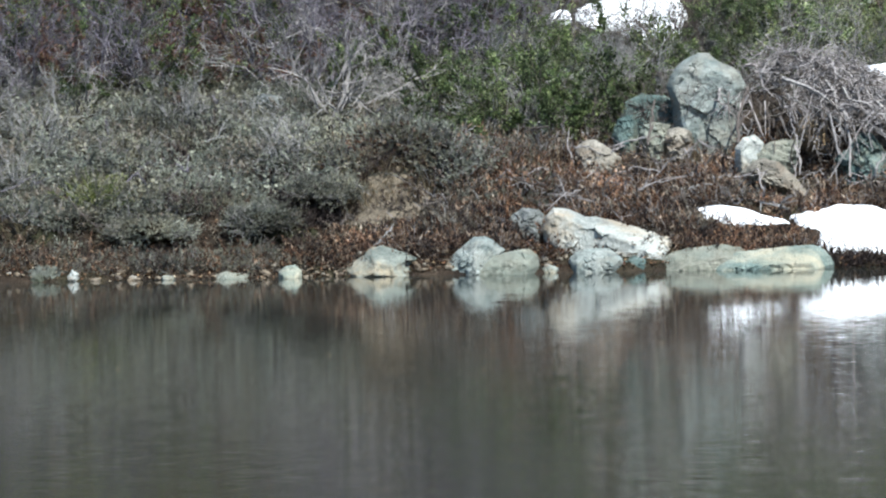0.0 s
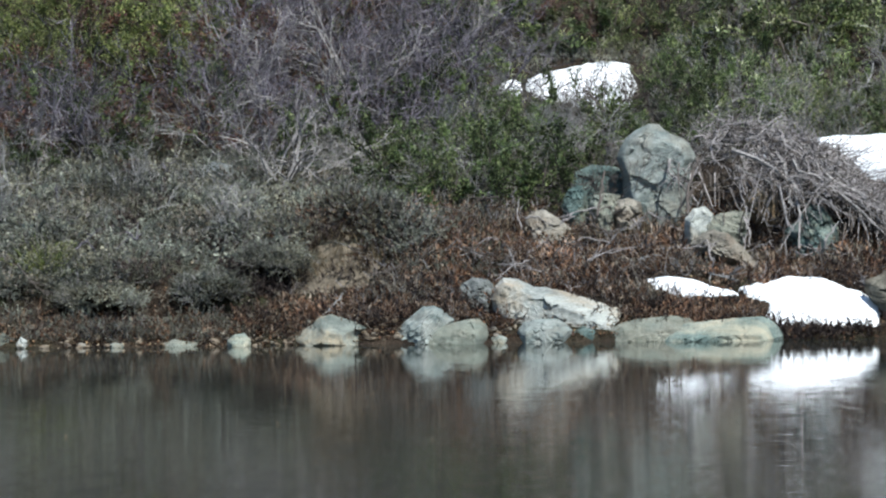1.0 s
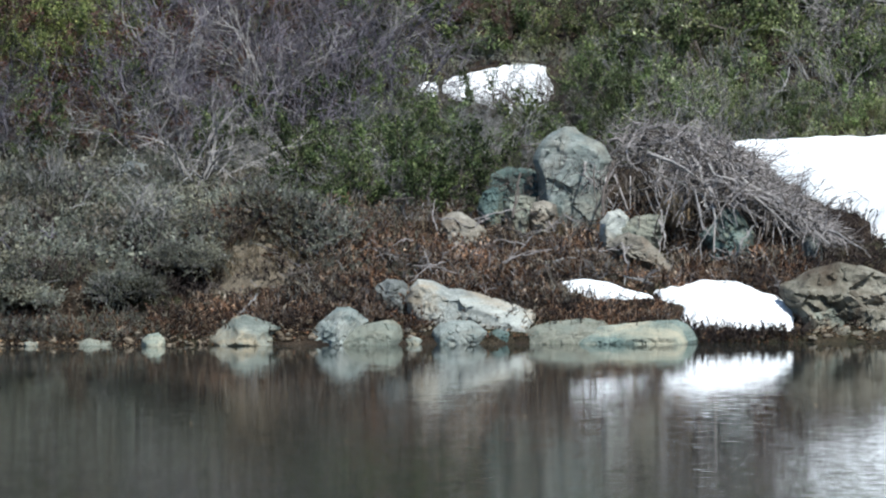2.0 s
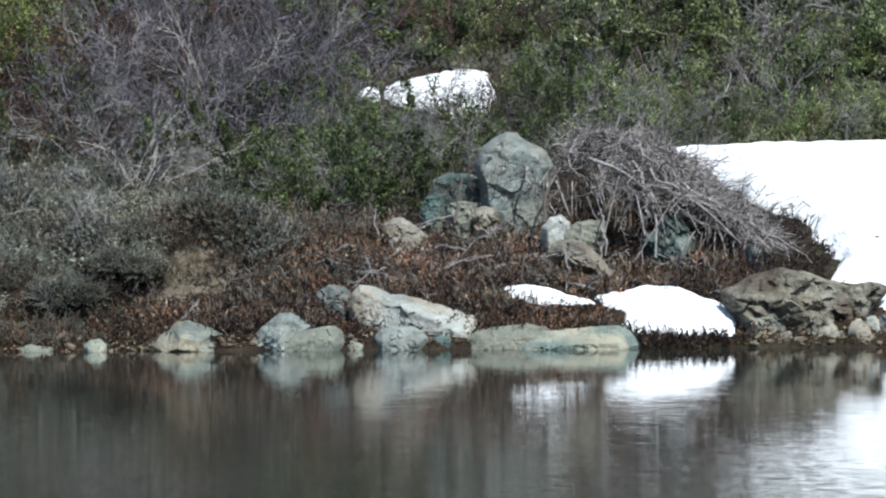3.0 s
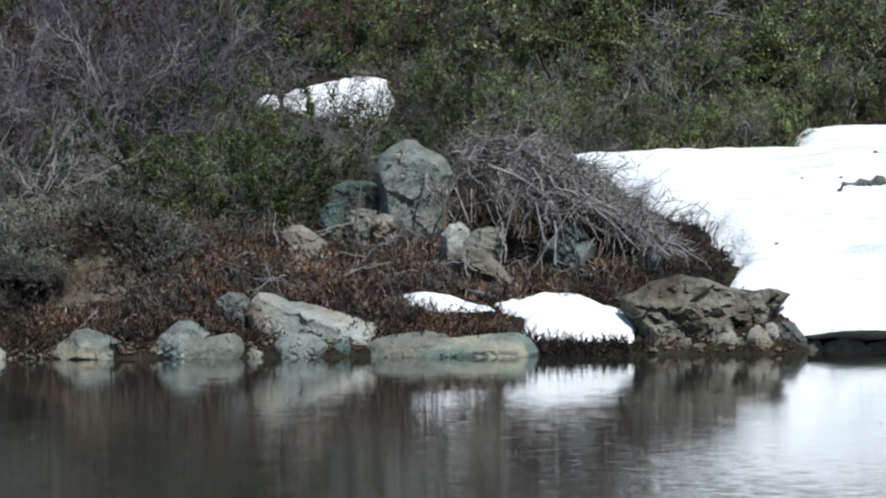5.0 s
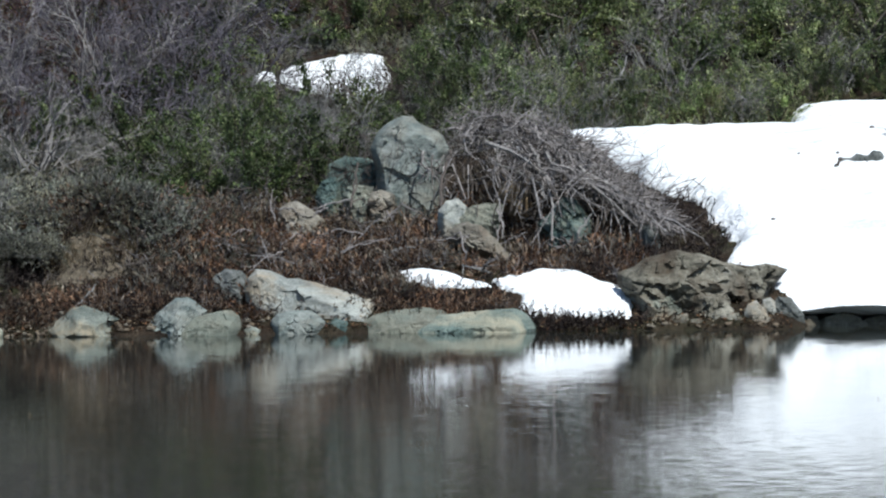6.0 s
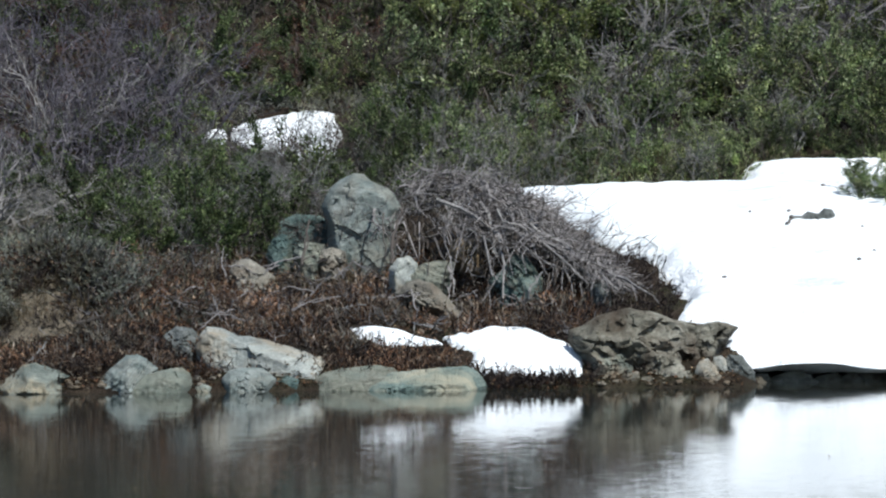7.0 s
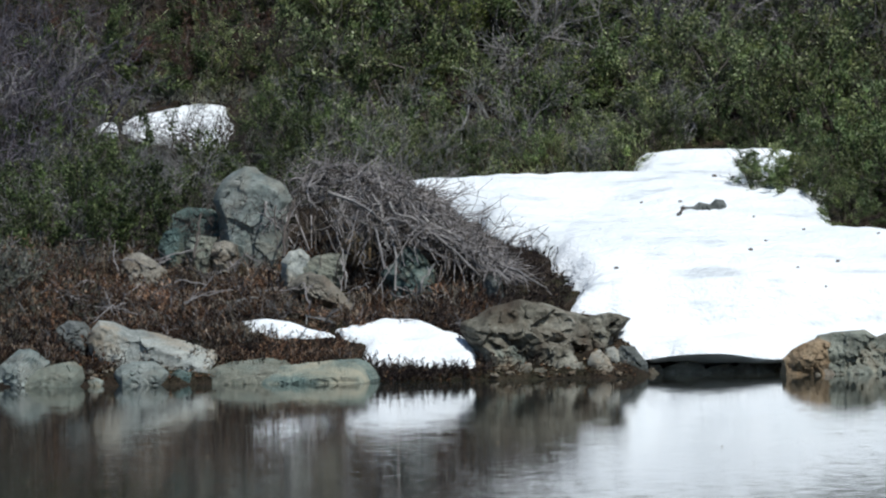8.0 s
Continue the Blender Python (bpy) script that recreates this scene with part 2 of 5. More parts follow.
pebble_mat = plant_material("shore_pebbles", [(0.0, (0.06, 0.052, 0.042)), (0.5, (0.17, 0.125, 0.08)), (0.85, (0.20, 0.165, 0.12)), (1.0, (0.30, 0.28, 0.235))], 0.7, 0.3)


# ---- mesh helpers ----
class Soup:
    """Collects tubes, leaves and blades and links them as one mesh."""

    def __init__(self):
        self.v, self.f = [], []

    def tube(self, pts, r0, r1, sides=3):
        base, n = len(self.v), len(pts)
        for i, p in enumerate(pts):
            d = (pts[min(i + 1, n - 1)] - pts[max(i - 1, 0)]).normalized()
            a = d.cross(Vector((0.31, 0.92, 0.23))).normalized()
            b = d.cross(a)
            r = r0 + (r1 - r0) * i / (n - 1)
            for k in range(sides):
                w = 2 * math.pi * k / sides
                self.v.append(p + a * (r * math.cos(w)) + b * (r * math.sin(w)))
        for i in range(n - 1):
            for k in range(sides):
                q, s = base + i * sides, (k + 1) % sides
                self.f.append((q + k, q + s, q + sides + s, q + sides + k))
        self.f.append(tuple(base + (n - 1) * sides + k for k in range(sides)))

    def leaf(self, p, d, side, length, width):
        base, d = len(self.v), d.normalized()
        s = d.cross(side).normalized() * (width / 2)
        up = d.cross(s).normalized() * (length * 0.12)
        self.v += [p, p + d * (length * 0.5) + s - up, p + d * length, p + d * (length * 0.5) - s - up]
        self.f += [(base, base + 1, base + 2), (base, base + 2, base + 3)]

    def blade(self, p, d, droop, length, width, rng):
        base = len(self.v)
        s = Vector((rng.uniform(-1, 1), rng.uniform(-1, 1), 0)).normalized() * (width / 2)
        q = p.copy()
        for i in range(4):
            w = 1 - i / 3.3
            self.v += [q - s * w, q + s * w]
            q = q + d.normalized() * (length / 3)
            d = d + Vector((0, 0, -droop))
        for i in range(3):
            k = base + 2 * i
            self.f.append((k, k + 1, k + 3, k + 2))

    def link(self, name, material, parent=None, label=""):
        me = bpy.data.meshes.new(name)
        me.from_pydata(self.v, [], self.f)
        me.materials.append(material)
        ob = new(name, me)
        ob.parent = parent
        return tagged(ob, label)


def part(name, bm, material, parent=None, label="", smooth_faces=False):
    me = bpy.data.meshes.new(name)
    bm.to_mesh(me)
    bm.free()
    me.materials.append(material)
    for p in me.polygons:
        p.use_smooth = smooth_faces
    ob = new(name, me)
    ob.parent = parent
    return tagged(ob, label)


def wild(rng, a=1.0):
    return Vector((rng.uniform(-a, a), rng.uniform(-a, a), rng.uniform(-a, a)))


# ---- ground, water ----
PROFILE = [(-33.5, 0.25), (-32.5, 0.05), (-31.0, -0.6), (-3.0, -0.6), (-0.5, -0.12), (0.0, -0.01), (0.12, 0.05), (0.35, 0.14), (0.65, 0.25), (1.0, 0.37),
           (2.0, 0.66), (3.0, 0.90), (4.0, 1.16), (5.0, 1.52), (6.0, 1.95), (8.0, 2.95), (11.0, 4.7), (30.0, 15.0), (60.0, 27.0), (120.0, 40.0), (400.0, 55.0), (1500.0, 60.0)]
BUMPS = [(-2.40, 35.50, 0.30, 0.36, 0.32), (-1.75, 35.5, 0.07, 0.5, 0.35), (-2.76, 34.98, -0.09, 0.18, 0.14), (-3.6, 36.2, 0.08, 0.7, 0.5), (0.55, 36.5, 0.10, 0.6, 0.4), (0.0, 34.75, 0.05, 0.35, 0.2)]

def lerp_profile(s):
    if s <= PROFILE[0][0]:
        return PROFILE[0][1]
    for (a, za), (b, zb) in zip(PROFILE, PROFILE[1:]):
        if s <= b:
            return za + (zb - za) * (s - a) / (b - a)
    return PROFILE[-1][1]

def smooth(t):
    t = min(max(t, 0.0), 1.0)
    return t * t * (3 - 2 * t)

def base_height(x, y):
    s = y - 34.0 - 0.05 * math.sin(1.7 * x + 0.6) - 0.03 * math.sin(4.1 * x)
    side = smooth((abs(x) - 60) / 30)
    z = lerp_profile(s)
    # a worn scarp below the turf edge
    low = 0.02 + 0.20 * s
    z -= smooth((-2.7 - x) / 0.25) * smooth((s - 0.1) / 0.15) * smooth((0.80 - s) / 0.16) * max(z - low, 0)
    hollow = smooth((x - 1.85) / 0.25) * smooth((1.25 - s) / 0.5) * smooth((s + 0.1) / 0.2)
    z -= hollow * max(z + 0.07, 0)
    for bx, by, h, rx, ry in BUMPS:
        z += h * math.exp(-((x - bx) / rx) ** 2 - ((y - by) / ry) ** 2)
    return max(z, z + side * (1.2 - min(z, 1.2)))


def height(x, y):
    """The ground's height: the bank, its hummocks and small unevenness."""
    z = base_height(x, y)
    if y > 33.6:
        near = smooth((y - 33.9) / 0.6)
        z += near * (0.05 * noise.noise(Vector((x * 1.6, y * 1.6, 3.1))) + 0.025 * noise.noise(Vector((x * 5, y * 5, 8.2))) + 0.010 * noise.noise(Vector((x * 14, y * 14, 1.7))))
    if y > 46:
        z += 1.5 * smooth((y - 46) / 20) * noise.noise(Vector((x * 0.06, y * 0.06, 5.5)))
    return z


def steps(fine_from, fine_to, fine, low, high):
    out, v, d = [], fine_from, fine
    while v > low:
        d *= 1.35
        v -= d
        out.append(v)
    out.reverse()
    count = int((fine_to - fine_from) / fine)
    out += [fine_from + i * fine for i in range(count + 1)]
    v, d = out[-1], fine
    while v < high:
        d *= 1.35
        v += d
        out.append(v)
    return out


def build_ground():
    xs, ys = steps(-6.5, 5.5, 0.04, -1500, 1500), steps(33.6, 42.5, 0.04, -300, 1500)
    verts = [(x, y, height(x, y)) for y in ys for x in xs]
    w = len(xs)
    faces = [(j * w + i, j * w + i + 1, j * w + w + i + 1, j * w + w + i) for j in range(len(ys) - 1) for i in range(w - 1)]
    me = bpy.data.meshes.new("ground")
    me.from_pydata(verts, [], faces)
    me.materials.append(soil_mat)
    me.polygons.foreach_set("use_smooth", [True] * len(faces))
    tagged(new("ground", me), "brown heath-covered lake bank rising to a hillside", "ground", kind="structure")


def build_water():
    bm = bmesh.new()
    bmesh.ops.create_grid(bm, x_segments=8, y_segments=8, size=1)
    for v in bm.verts:
        v.co = Vector((v.co.x * 95, 18.2 + v.co.y * 17.2, 0))
    tagged(part("water", bm, water_mat), "calm dark lake water with faint ripples reflecting the bank", "water", kind="structure")


build_ground()
build_water()

# ---- snow ----


def inside_by(x, y, poly):
    """Distance from (x, y) to the outline, positive inside."""
    best, odd = 1e9, False
    for (ax, ay), (bx, by) in zip(poly, poly[1:] + poly[:1]):
        dx, dy = bx - ax, by - ay
        t = min(max(((x - ax) * dx + (y - ay) * dy) / (dx * dx + dy * dy), 0), 1)
        best = min(best, math.hypot(x - ax - t * dx, y - ay - t * dy))
        if (ay > y) != (by > y) and x < ax + (y - ay) * dx / dy:
            odd = not odd
    return best if odd else -best


SNOW = []


def snow_patch(name, poly, thick, step, label, ragged=0.06, shelf=None):
    """A lens of old snow with a rounded rim: an upper and a lower skin. shelf: height of an overhanging underside."""
    SNOW.append(poly)
    x0, x1 = min(p[0] for p in poly) - 0.1, max(p[0] for p in poly) + 0.1
    y0, y1 = min(p[1] for p in poly) - 0.1, max(p[1] for p in poly) + 0.1
    nx, ny = int((x1 - x0) / step) + 1, int((y1 - y0) / step) + 1
    verts, faces, index = [], [], {}
    deep = {}
    for j in range(ny):
        for i in range(nx):
            x, y = x0 + i * step, y0 + j * step
            d = inside_by(x, y, poly) + ragged * noise.noise(Vector((x * 4, y * 4, 6.6))) + 0.4 * ragged * noise.noise(Vector((x * 15, y * 15, 2.6)))
            deep[i, j] = d
    for (i, j), d in deep.items():
        if d < -1.2 * step:
            continue
        x, y = x0 + i * step, y0 + j * step
        rim = math.sqrt(min(max(d, 0) / (thick * 1.2), 1.0))
        g = base_height(x, y)
        top = g + thick * rim + 0.05 * rim * noise.noise(Vector((x * 1.3, y * 1.3, 9))) + 0.015 * rim * noise.noise(Vector((x * 6, y * 6, 9)))
        low = g - 0.06
        if shelf is not None:
            level = shelf + 0.04 * noise.noise(Vector((x * 3, y * 3, 1)))
            mid = max(g, level)
            top = max(top, mid + thick * 0.9 * rim)
            low = max(low, mid - 0.045 * rim)
        elif d <= 0:
            top = g - 0.04
        index[i, j] = len(verts)
        verts += [(x, y, top), (x, y, min(low, top - 0.002))]
    for (i, j) in index:
        quad = [(i, j), (i + 1, j), (i + 1, j + 1), (i, j + 1)]
        if all(q in index for q in quad):
            ids = [index[q] for q in quad]
            faces += [tuple(ids), tuple(k + 1 for k in reversed(ids))]
    bm = bmesh.new()
    vs = [bm.verts.new(v) for v in verts]
    for f in faces:
        bm.faces.new([vs[k] for k in f])
    rims = [e for e in bm.edges if len(e.link_faces) == 1]
    top_of = {v: vs[k + 1] for k, v in enumerate(vs) if k % 2 == 0}
    for e in rims:
        a, b = e.verts
        if a in top_of and b in top_of:
            bm.faces.new([b, a, top_of[a], top_of[b]])
    loose = [v for v in bm.verts if not v.link_faces]
    bmesh.ops.delete(bm, geom=loose, context="VERTS")
    bmesh.ops.recalc_face_normals(bm, faces=bm.faces)
    return tagged(part(name, bm, snow_mat, smooth_faces=True), label, "snow patch")


snow_patch("snow_patch", [(-0.52, 34.83), (-0.43, 34.67), (-0.29, 34.56), (0.08, 34.58), (0.10, 34.62), (-0.08, 34.66), (-0.33, 34.78)], 0.05, 0.02,
           "thin strip of melting white snow on brown heath", 0.02)
snow_patch("snow_patch", [(0.07, 34.66), (0.23, 34.54), (0.28, 34.30), (0.60, 34.23), (0.94, 34.16), (0.97, 34.32), (0.84, 34.63), (0.62, 34.87), (0.37, 34.89), (0.23, 34.72)], 0.065, 0.02,
           "melting patch of white snow above the shoreline", 0.055)
snow_patch("snow_patch", [(-1.35, 39.07), (-1.17, 39.28), (-1.00, 39.40), (-0.82, 39.37), (-0.62, 39.34), (-0.59, 39.01), (-0.66, 38.50), (-0.90, 38.57), (-1.07, 38.72), (-1.33, 38.82)], 0.03, 0.025,
           "white snow patch among shrubs on the slope", 0.05)
snow_patch("snow_patch", [(-1.54, 38.95), (-1.46, 39.07), (-1.39, 39.02), (-1.41, 38.87)], 0.03, 0.02, "small scrap of snow beside a larger patch", 0.03)
snow_patch("snow_field", [(0.06, 37.60), (0.44, 37.52), (0.80, 37.25), (1.13, 36.52), (1.45, 36.03), (1.53, 35.73), (1.60, 35.34), (1.51, 34.92), (1.91, 34.88), (1.83, 34.62), (2.00, 34.46),
                          (2.69, 34.46), (3.01, 34.60), (3.60, 34.62), (4.60, 34.90), (5.00, 36.30), (3.90, 36.40), (3.36, 36.47), (3.33, 36.95), (3.33, 37.27), (3.37, 37.75), (3.33, 38.24), (2.99, 38.30),
                          (2.19, 38.26), (2.09, 37.85), (1.28, 37.82), (0.86, 37.80), (0.44, 37.78)], 0.13, 0.035,
           "large bright snowfield with an undercut edge over the water", 0.05, shelf=0.105)

def snow_top(x, y):
    """The height of the snowfield's upper skin."""
    hit, place, _, _ = bpy.data.objects["snow_field"].ray_cast(Vector((x, y, 9)), Vector((0, 0, -1)))
    return place.z if hit else height(x, y)


def bare_soil(x0, y0, rx, ry, label):
    """A slipped face of bare soil on the bank, a thick lens over the ground."""
    bm = bmesh.new()
    rings, spokes, rows = 9, 30, []
    for i in range(rings + 1):
        row = []
        for k in range(spokes):
            a, r = 2 * math.pi * k / spokes, i / rings
            r *= 1 + 0.25 * noise.noise(Vector((math.cos(a) * 1.5, math.sin(a) * 1.5, 4)))
            x, y = x0 + rx * r * math.cos(a), y0 + ry * r * math.sin(a)
            up = 0.05 * math.sqrt(max(1 - (i / rings) ** 2, 0)) - 0.03 * (i == rings)
            row.append(bm.verts.new((x, y, height(x, y) + up + 0.02 * noise.noise(Vector((x * 9, y * 9, 1))))))
        rows.append(row)
    for a, b in zip(rows[1:], rows[2:]):
        for k in range(spokes):
            bm.faces.new((a[k], b[k], b[(k + 1) % spokes], a[(k + 1) % spokes]))
    for k in range(spokes):
        bm.faces.new((rows[0][0], rows[1][k], rows[1][(k + 1) % spokes]))
    bmesh.ops.delete(bm, geom=[v for v in bm.verts if not v.link_faces], context="VERTS")
    bmesh.ops.recalc_face_normals(bm, faces=bm.faces)
    tagged(part("bare_soil", bm, sandy_mat, smooth_faces=True), label, "bare soil", kind="structure")


bare_soil(-2.42, 35.03, 0.30, 0.24, "tan slipped face of bare sandy soil")



LEDGES = [(-5.5, -4.8, 34.74, 0.29, 0.05), (-4.75, -4.2, 34.78, 0.37, 0.05), (-4.12, -3.64, 34.70, 0.33, 0.20), (-3.44, -2.97, 34.78, 0.38, 0.18), (-3.00, -2.55, 35.10, 0.55, 0.12), (-2.58, -2.05, 35.42, 0.86, 0.14)]


def turf_ledge(x0, x1, y, z, out, label):
    """A lip of matted turf that overhangs the worn slope below it."""
    bm, rows = bmesh.new(), []
    n = int((x1 - x0) / 0.03)
    for i in range(n + 1):
        x, u = x0 + (x1 - x0) * i / n, i / n
        k = math.sin(math.pi * u) ** 0.6 if 0 < u < 1 else 0.0
        lip = y + 0.12 * (1 - k) - out * k * (0.9 + 0.7 * noise.noise(Vector((x * 5, y, 1)))) + 0.02 * noise.noise(Vector((x * 17, y, 5)))
        top = z + 0.05 * noise.noise(Vector((x * 3.5, y, 9))) - 0.05 * (1 - k)
        thick = 0.085 * (0.4 + 0.6 * k) + 0.02 * noise.noise(Vector((x * 11, y, 3)))
        ring = [(y + 0.50, height(x, y + 0.5) - 0.06), (y + 0.25, max(height(x, y + 0.25) + 0.01, top)), (lip + 0.05, top), (lip, top - 0.35 * thick), (lip + 0.03, top - thick), (y + 0.06, top - thick * 1.15), (y + 0.28, min(height(x, y + 0.28), top) - 0.15)]
        rows.append([bm.verts.new((x, b, c)) for b, c in ring])
    for a, b in zip(rows, rows[1:]):
        for k in range(7):
            bm.faces.new((a[k], a[(k + 1) % 7], b[(k + 1) % 7], b[k]))
    bm.faces.new(rows[0])
    bm.faces.new(list(reversed(rows[-1])))
    bmesh.ops.recalc_face_normals(bm, faces=bm.faces)
    tagged(part("turf_bank", bm, soil_mat, smooth_faces=True), label, "turf bank", kind="structure")


for ledge in LEDGES:
    turf_ledge(*ledge, "overhanging lip of matted turf above the worn bank")

# ---- rocks ----
ROCKS = []


def outline_distance(px, pz, outline):
    """How far points lie inside the outline."""
    best = np.full(len(px), 1e9)
    odd = np.zeros(len(px), bool)
    for (ax, az), (bx, bz) in zip(outline, outline[1:] + outline[:1]):
        dx, dz = bx - ax, bz - az
        t = np.clip(((px - ax) * dx + (pz - az) * dz) / (dx * dx + dz * dz + 1e-12), 0, 1)
        best = np.minimum(best, np.hypot(px - ax - t * dx, pz - az - t * dz))
        if az != bz:
            odd ^= ((az > pz) != (bz > pz)) & (px < ax + (pz - az) * dx / dz)
    return np.where(odd, best, -best)


def boulder(name, at, profile, depth, material, seed, label, faces=(), cells=1.0, layers=0.0, dip=0.5, cracks=(), root=0.09, parent=None):
    """A hewn stone: a front outline, flat faces meeting in edges, split surfaces, layers and cracks.
    faces: planes (reach, slope along x, slope up), in parts of the depth; cracks: lines (x, z, x, z)."""
    rng = random.Random(seed)
    wide = max(p[0] for p in profile) - min(p[0] for p in profile)
    tall = max(p[1] for p in profile)
    size = min(wide, tall)
    step = min(max(0.011, math.sqrt(wide * tall / 2600)), 0.02)
    shift = Vector((seed * 3.7, seed * 1.3, seed * 5.1))
    profile = [(x, z - root if z < 0.025 else z) for x, z in profile]
    # the outline, broken up a little
    rim = []
    for (ax, az), (bx, bz) in zip(profile, profile[1:] + profile[:1]):
        n = max(int(math.hypot(bx - ax, bz - az) / step), 1)
        for i in range(n):
            x, z = ax + (bx - ax) * i / n, az + (bz - az) * i / n
            w = Vector((x, z, 0)) * (5 / size) + shift
            rim.append((x + 0.030 * size * noise.noise(w), z + 0.030 * size * noise.noise(w + Vector((9, 4, 2)))))
    x0, x1, z0, z1 = min(p[0] for p in rim), max(p[0] for p in rim), min(p[1] for p in rim), max(p[1] for p in rim)
    grid = np.array([(x0 + (i + 0.5 * (j % 2)) * step + rng.uniform(-0.3, 0.3) * step, z0 + j * step * 0.87 + rng.uniform(-0.3, 0.3) * step)
                     for j in range(int((z1 - z0) / step / 0.87) + 1) for i in range(int((x1 - x0) / step) + 1)])
    grid = grid[outline_distance(grid[:, 0], grid[:, 1], rim) > step * 0.6]
    flat = [Vector(p) for p in rim] + [Vector(p) for p in grid]
    edges = [(i, (i + 1) % len(rim)) for i in range(len(rim))]
    co, _, tris, *_ = delaunay_2d_cdt(flat, edges, [], 1, 1e-6)
    far = outline_distance(np.array([v.x for v in co]), np.array([v.y for v in co]), rim)
    planes = list(faces) or [(0.60, 0.10, -0.15), (1.05, -0.05, -0.95)]
    for _ in range(0 if faces else 3):
        planes.append((rng.uniform(0.62, 0.85), rng.uniform(-0.9, 0.9), rng.uniform(-0.7, 0.1)))
    cell = 4.2 / size * 0.55
    front, back = [], []
    for v, d in zip(co, far):
        d = max(float(d), 0.0)
        u, w = (v.x - (x0 + x1) / 2) / wide, max(v.y, 0) / tall
        lean = 0.03 * size * noise.noise(Vector((v.x, v.y, 0)) * (3 / size) + shift)
        f = min([depth * (p + a * u + b * w) for p, a, b in planes] + [1.9 * d + 0.25 * math.sqrt(d * size)]) + lean
        q = Vector((v.x, v.y * 1.15, 0)) * cell + shift
        seeds = noise.voronoi(q)[1]
        c = seeds[0]
        tilt = Vector((noise.noise(c * 5.3), noise.noise(c * 4.1 + Vector((3, 1, 7))), 0))
        small = noise.voronoi(q * 2.6 + shift)[1][0]
        chip = 0.05 * size * noise.noise(c * 6.7 + Vector((8, 2, 5))) + (q - c).dot(tilt) / cell * 0.75 + 0.022 * size * noise.noise(small * 6.1) + (q * 2.6 + shift - small).dot(Vector((noise.noise(small * 4.7), noise.noise(small * 3.9 + Vector((5, 2, 1))), 0))) / cell / 2.6 * 0.8
        fine = noise.fractal(Vector((v.x, v.y, f)) * (7 / size) + shift * 2, 0.8, 2.1, 5) * 0.010 * size + 0.003 * noise.noise(Vector((v.x, v.y, 0)) * 70)
        if layers:
            along = v.y * math.cos(dip) - v.x * math.sin(dip) + 0.02 * noise.noise(Vector((v.x, v.y, 3)) * 7 + shift)
            fine += layers * ((along / 0.042) % 1.0 - 0.5) * 0.022
        for ax, az, bx, bz in cracks:
            dx, dz = bx - ax, bz - az
            t = min(max(((v.x - ax) * dx + (v.y - az) * dz) / (dx * dx + dz * dz), 0), 1)
            off = math.hypot(v.x - ax - t * dx + 0.022 * noise.noise(Vector((v.x, v.y, 5)) * 9 + shift), v.y - az - t * dz + 0.022 * noise.noise(Vector((v.x, v.y, 1)) * 9 + shift))
            if off < 0.012:
                fine -= 0.035 * (1 - max(off, 0) / 0.012) * min(max(0.7 + 1.5 * noise.noise(Vector((v.x, v.y, 8)) * 11 + shift), 0), 1)
        hold = min(d / (0.10 * size), 1.0)
        front.append(-max(f + (chip * cells + fine) * hold, 0.0))
        back.append(min(1.1 * d, 0.42 * depth) + lean * hold)
    verts = [(v.x, y, v.y) for v, y in zip(co, front)]
    behind = {}
    for i, (v, d) in enumerate(zip(co, far)):
        if i >= len(rim) and d > 1e-4:
            behind[i] = len(verts)
            verts.append((v.x, back[i], v.y))
    shell = [tuple(t) for t in tris] + [tuple(behind.get(i, i) for i in reversed(t)) for t in tris]
    me = bpy.data.meshes.new(name)
    me.from_pydata(verts, [], shell)
    me.materials.append(material)
    me.validate()
    me.polygons.foreach_set("use_smooth", [True] * len(me.polygons))
    me.set_sharp_from_angle(angle=radians(28))
    ob = new(name, me)
    ob.location = at
    ob.parent = parent
    ROCKS.append((at[0], at[1] - depth * 0.15, wide * 0.45, depth * 0.45))
    return ob if parent else tagged(ob, label, "rock")


boulder("pale_boulder", (-2.39, 34.15, -0.01), [(-0.24, 0.00), (-0.23, 0.06), (-0.14, 0.12), (-0.07, 0.18), (0.00, 0.19), (0.09, 0.16), (0.21, 0.11), (0.17, 0.07), (0.24, 0.03), (0.24, 0.00)], 0.34, rock_pale, 11,
        "pale grey wedge-shaped shore boulder standing in the water", [(0.75, -0.3, -0.25), (1.5, -0.2, -1.5)], 0.5)
boulder("pointed_boulder", (-1.84, 34.16, -0.01), [(-0.19, 0.00), (-0.17, 0.08), (-0.09, 0.16), (0.00, 0.23), (0.07, 0.24), (0.12, 0.21), (0.19, 0.15), (0.17, 0.08), (0.16, 0.00)], 0.30, rock_grey, 12,
        "grey pointed boulder with slanting layers at the water's edge", [(0.75, 0.9, -0.3), (0.9, -0.9, -0.5)], 0.7, 1.0, 0.9)
boulder("low_boulder", (-1.66, 34.06, -0.01), [(-0.23, 0.00), (-0.17, 0.07), (-0.07, 0.11), (0.07, 0.15), (0.16, 0.16), (0.21, 0.12), (0.23, 0.06), (0.22, 0.00)], 0.26, rock_cream, 13,
        "low pale yellowish boulder lying in the shallow water", [(0.6, 0.2, -0.2), (1.2, -0.5, -1.1)], 0.5)
boulder("small_stone", (-1.37, 34.03, -0.01), [(-0.06, 0.00), (-0.05, 0.04), (0.00, 0.06), (0.05, 0.04), (0.06, 0.00)], 0.10, rock_pale, 14, "small rounded white stone at the waterline")
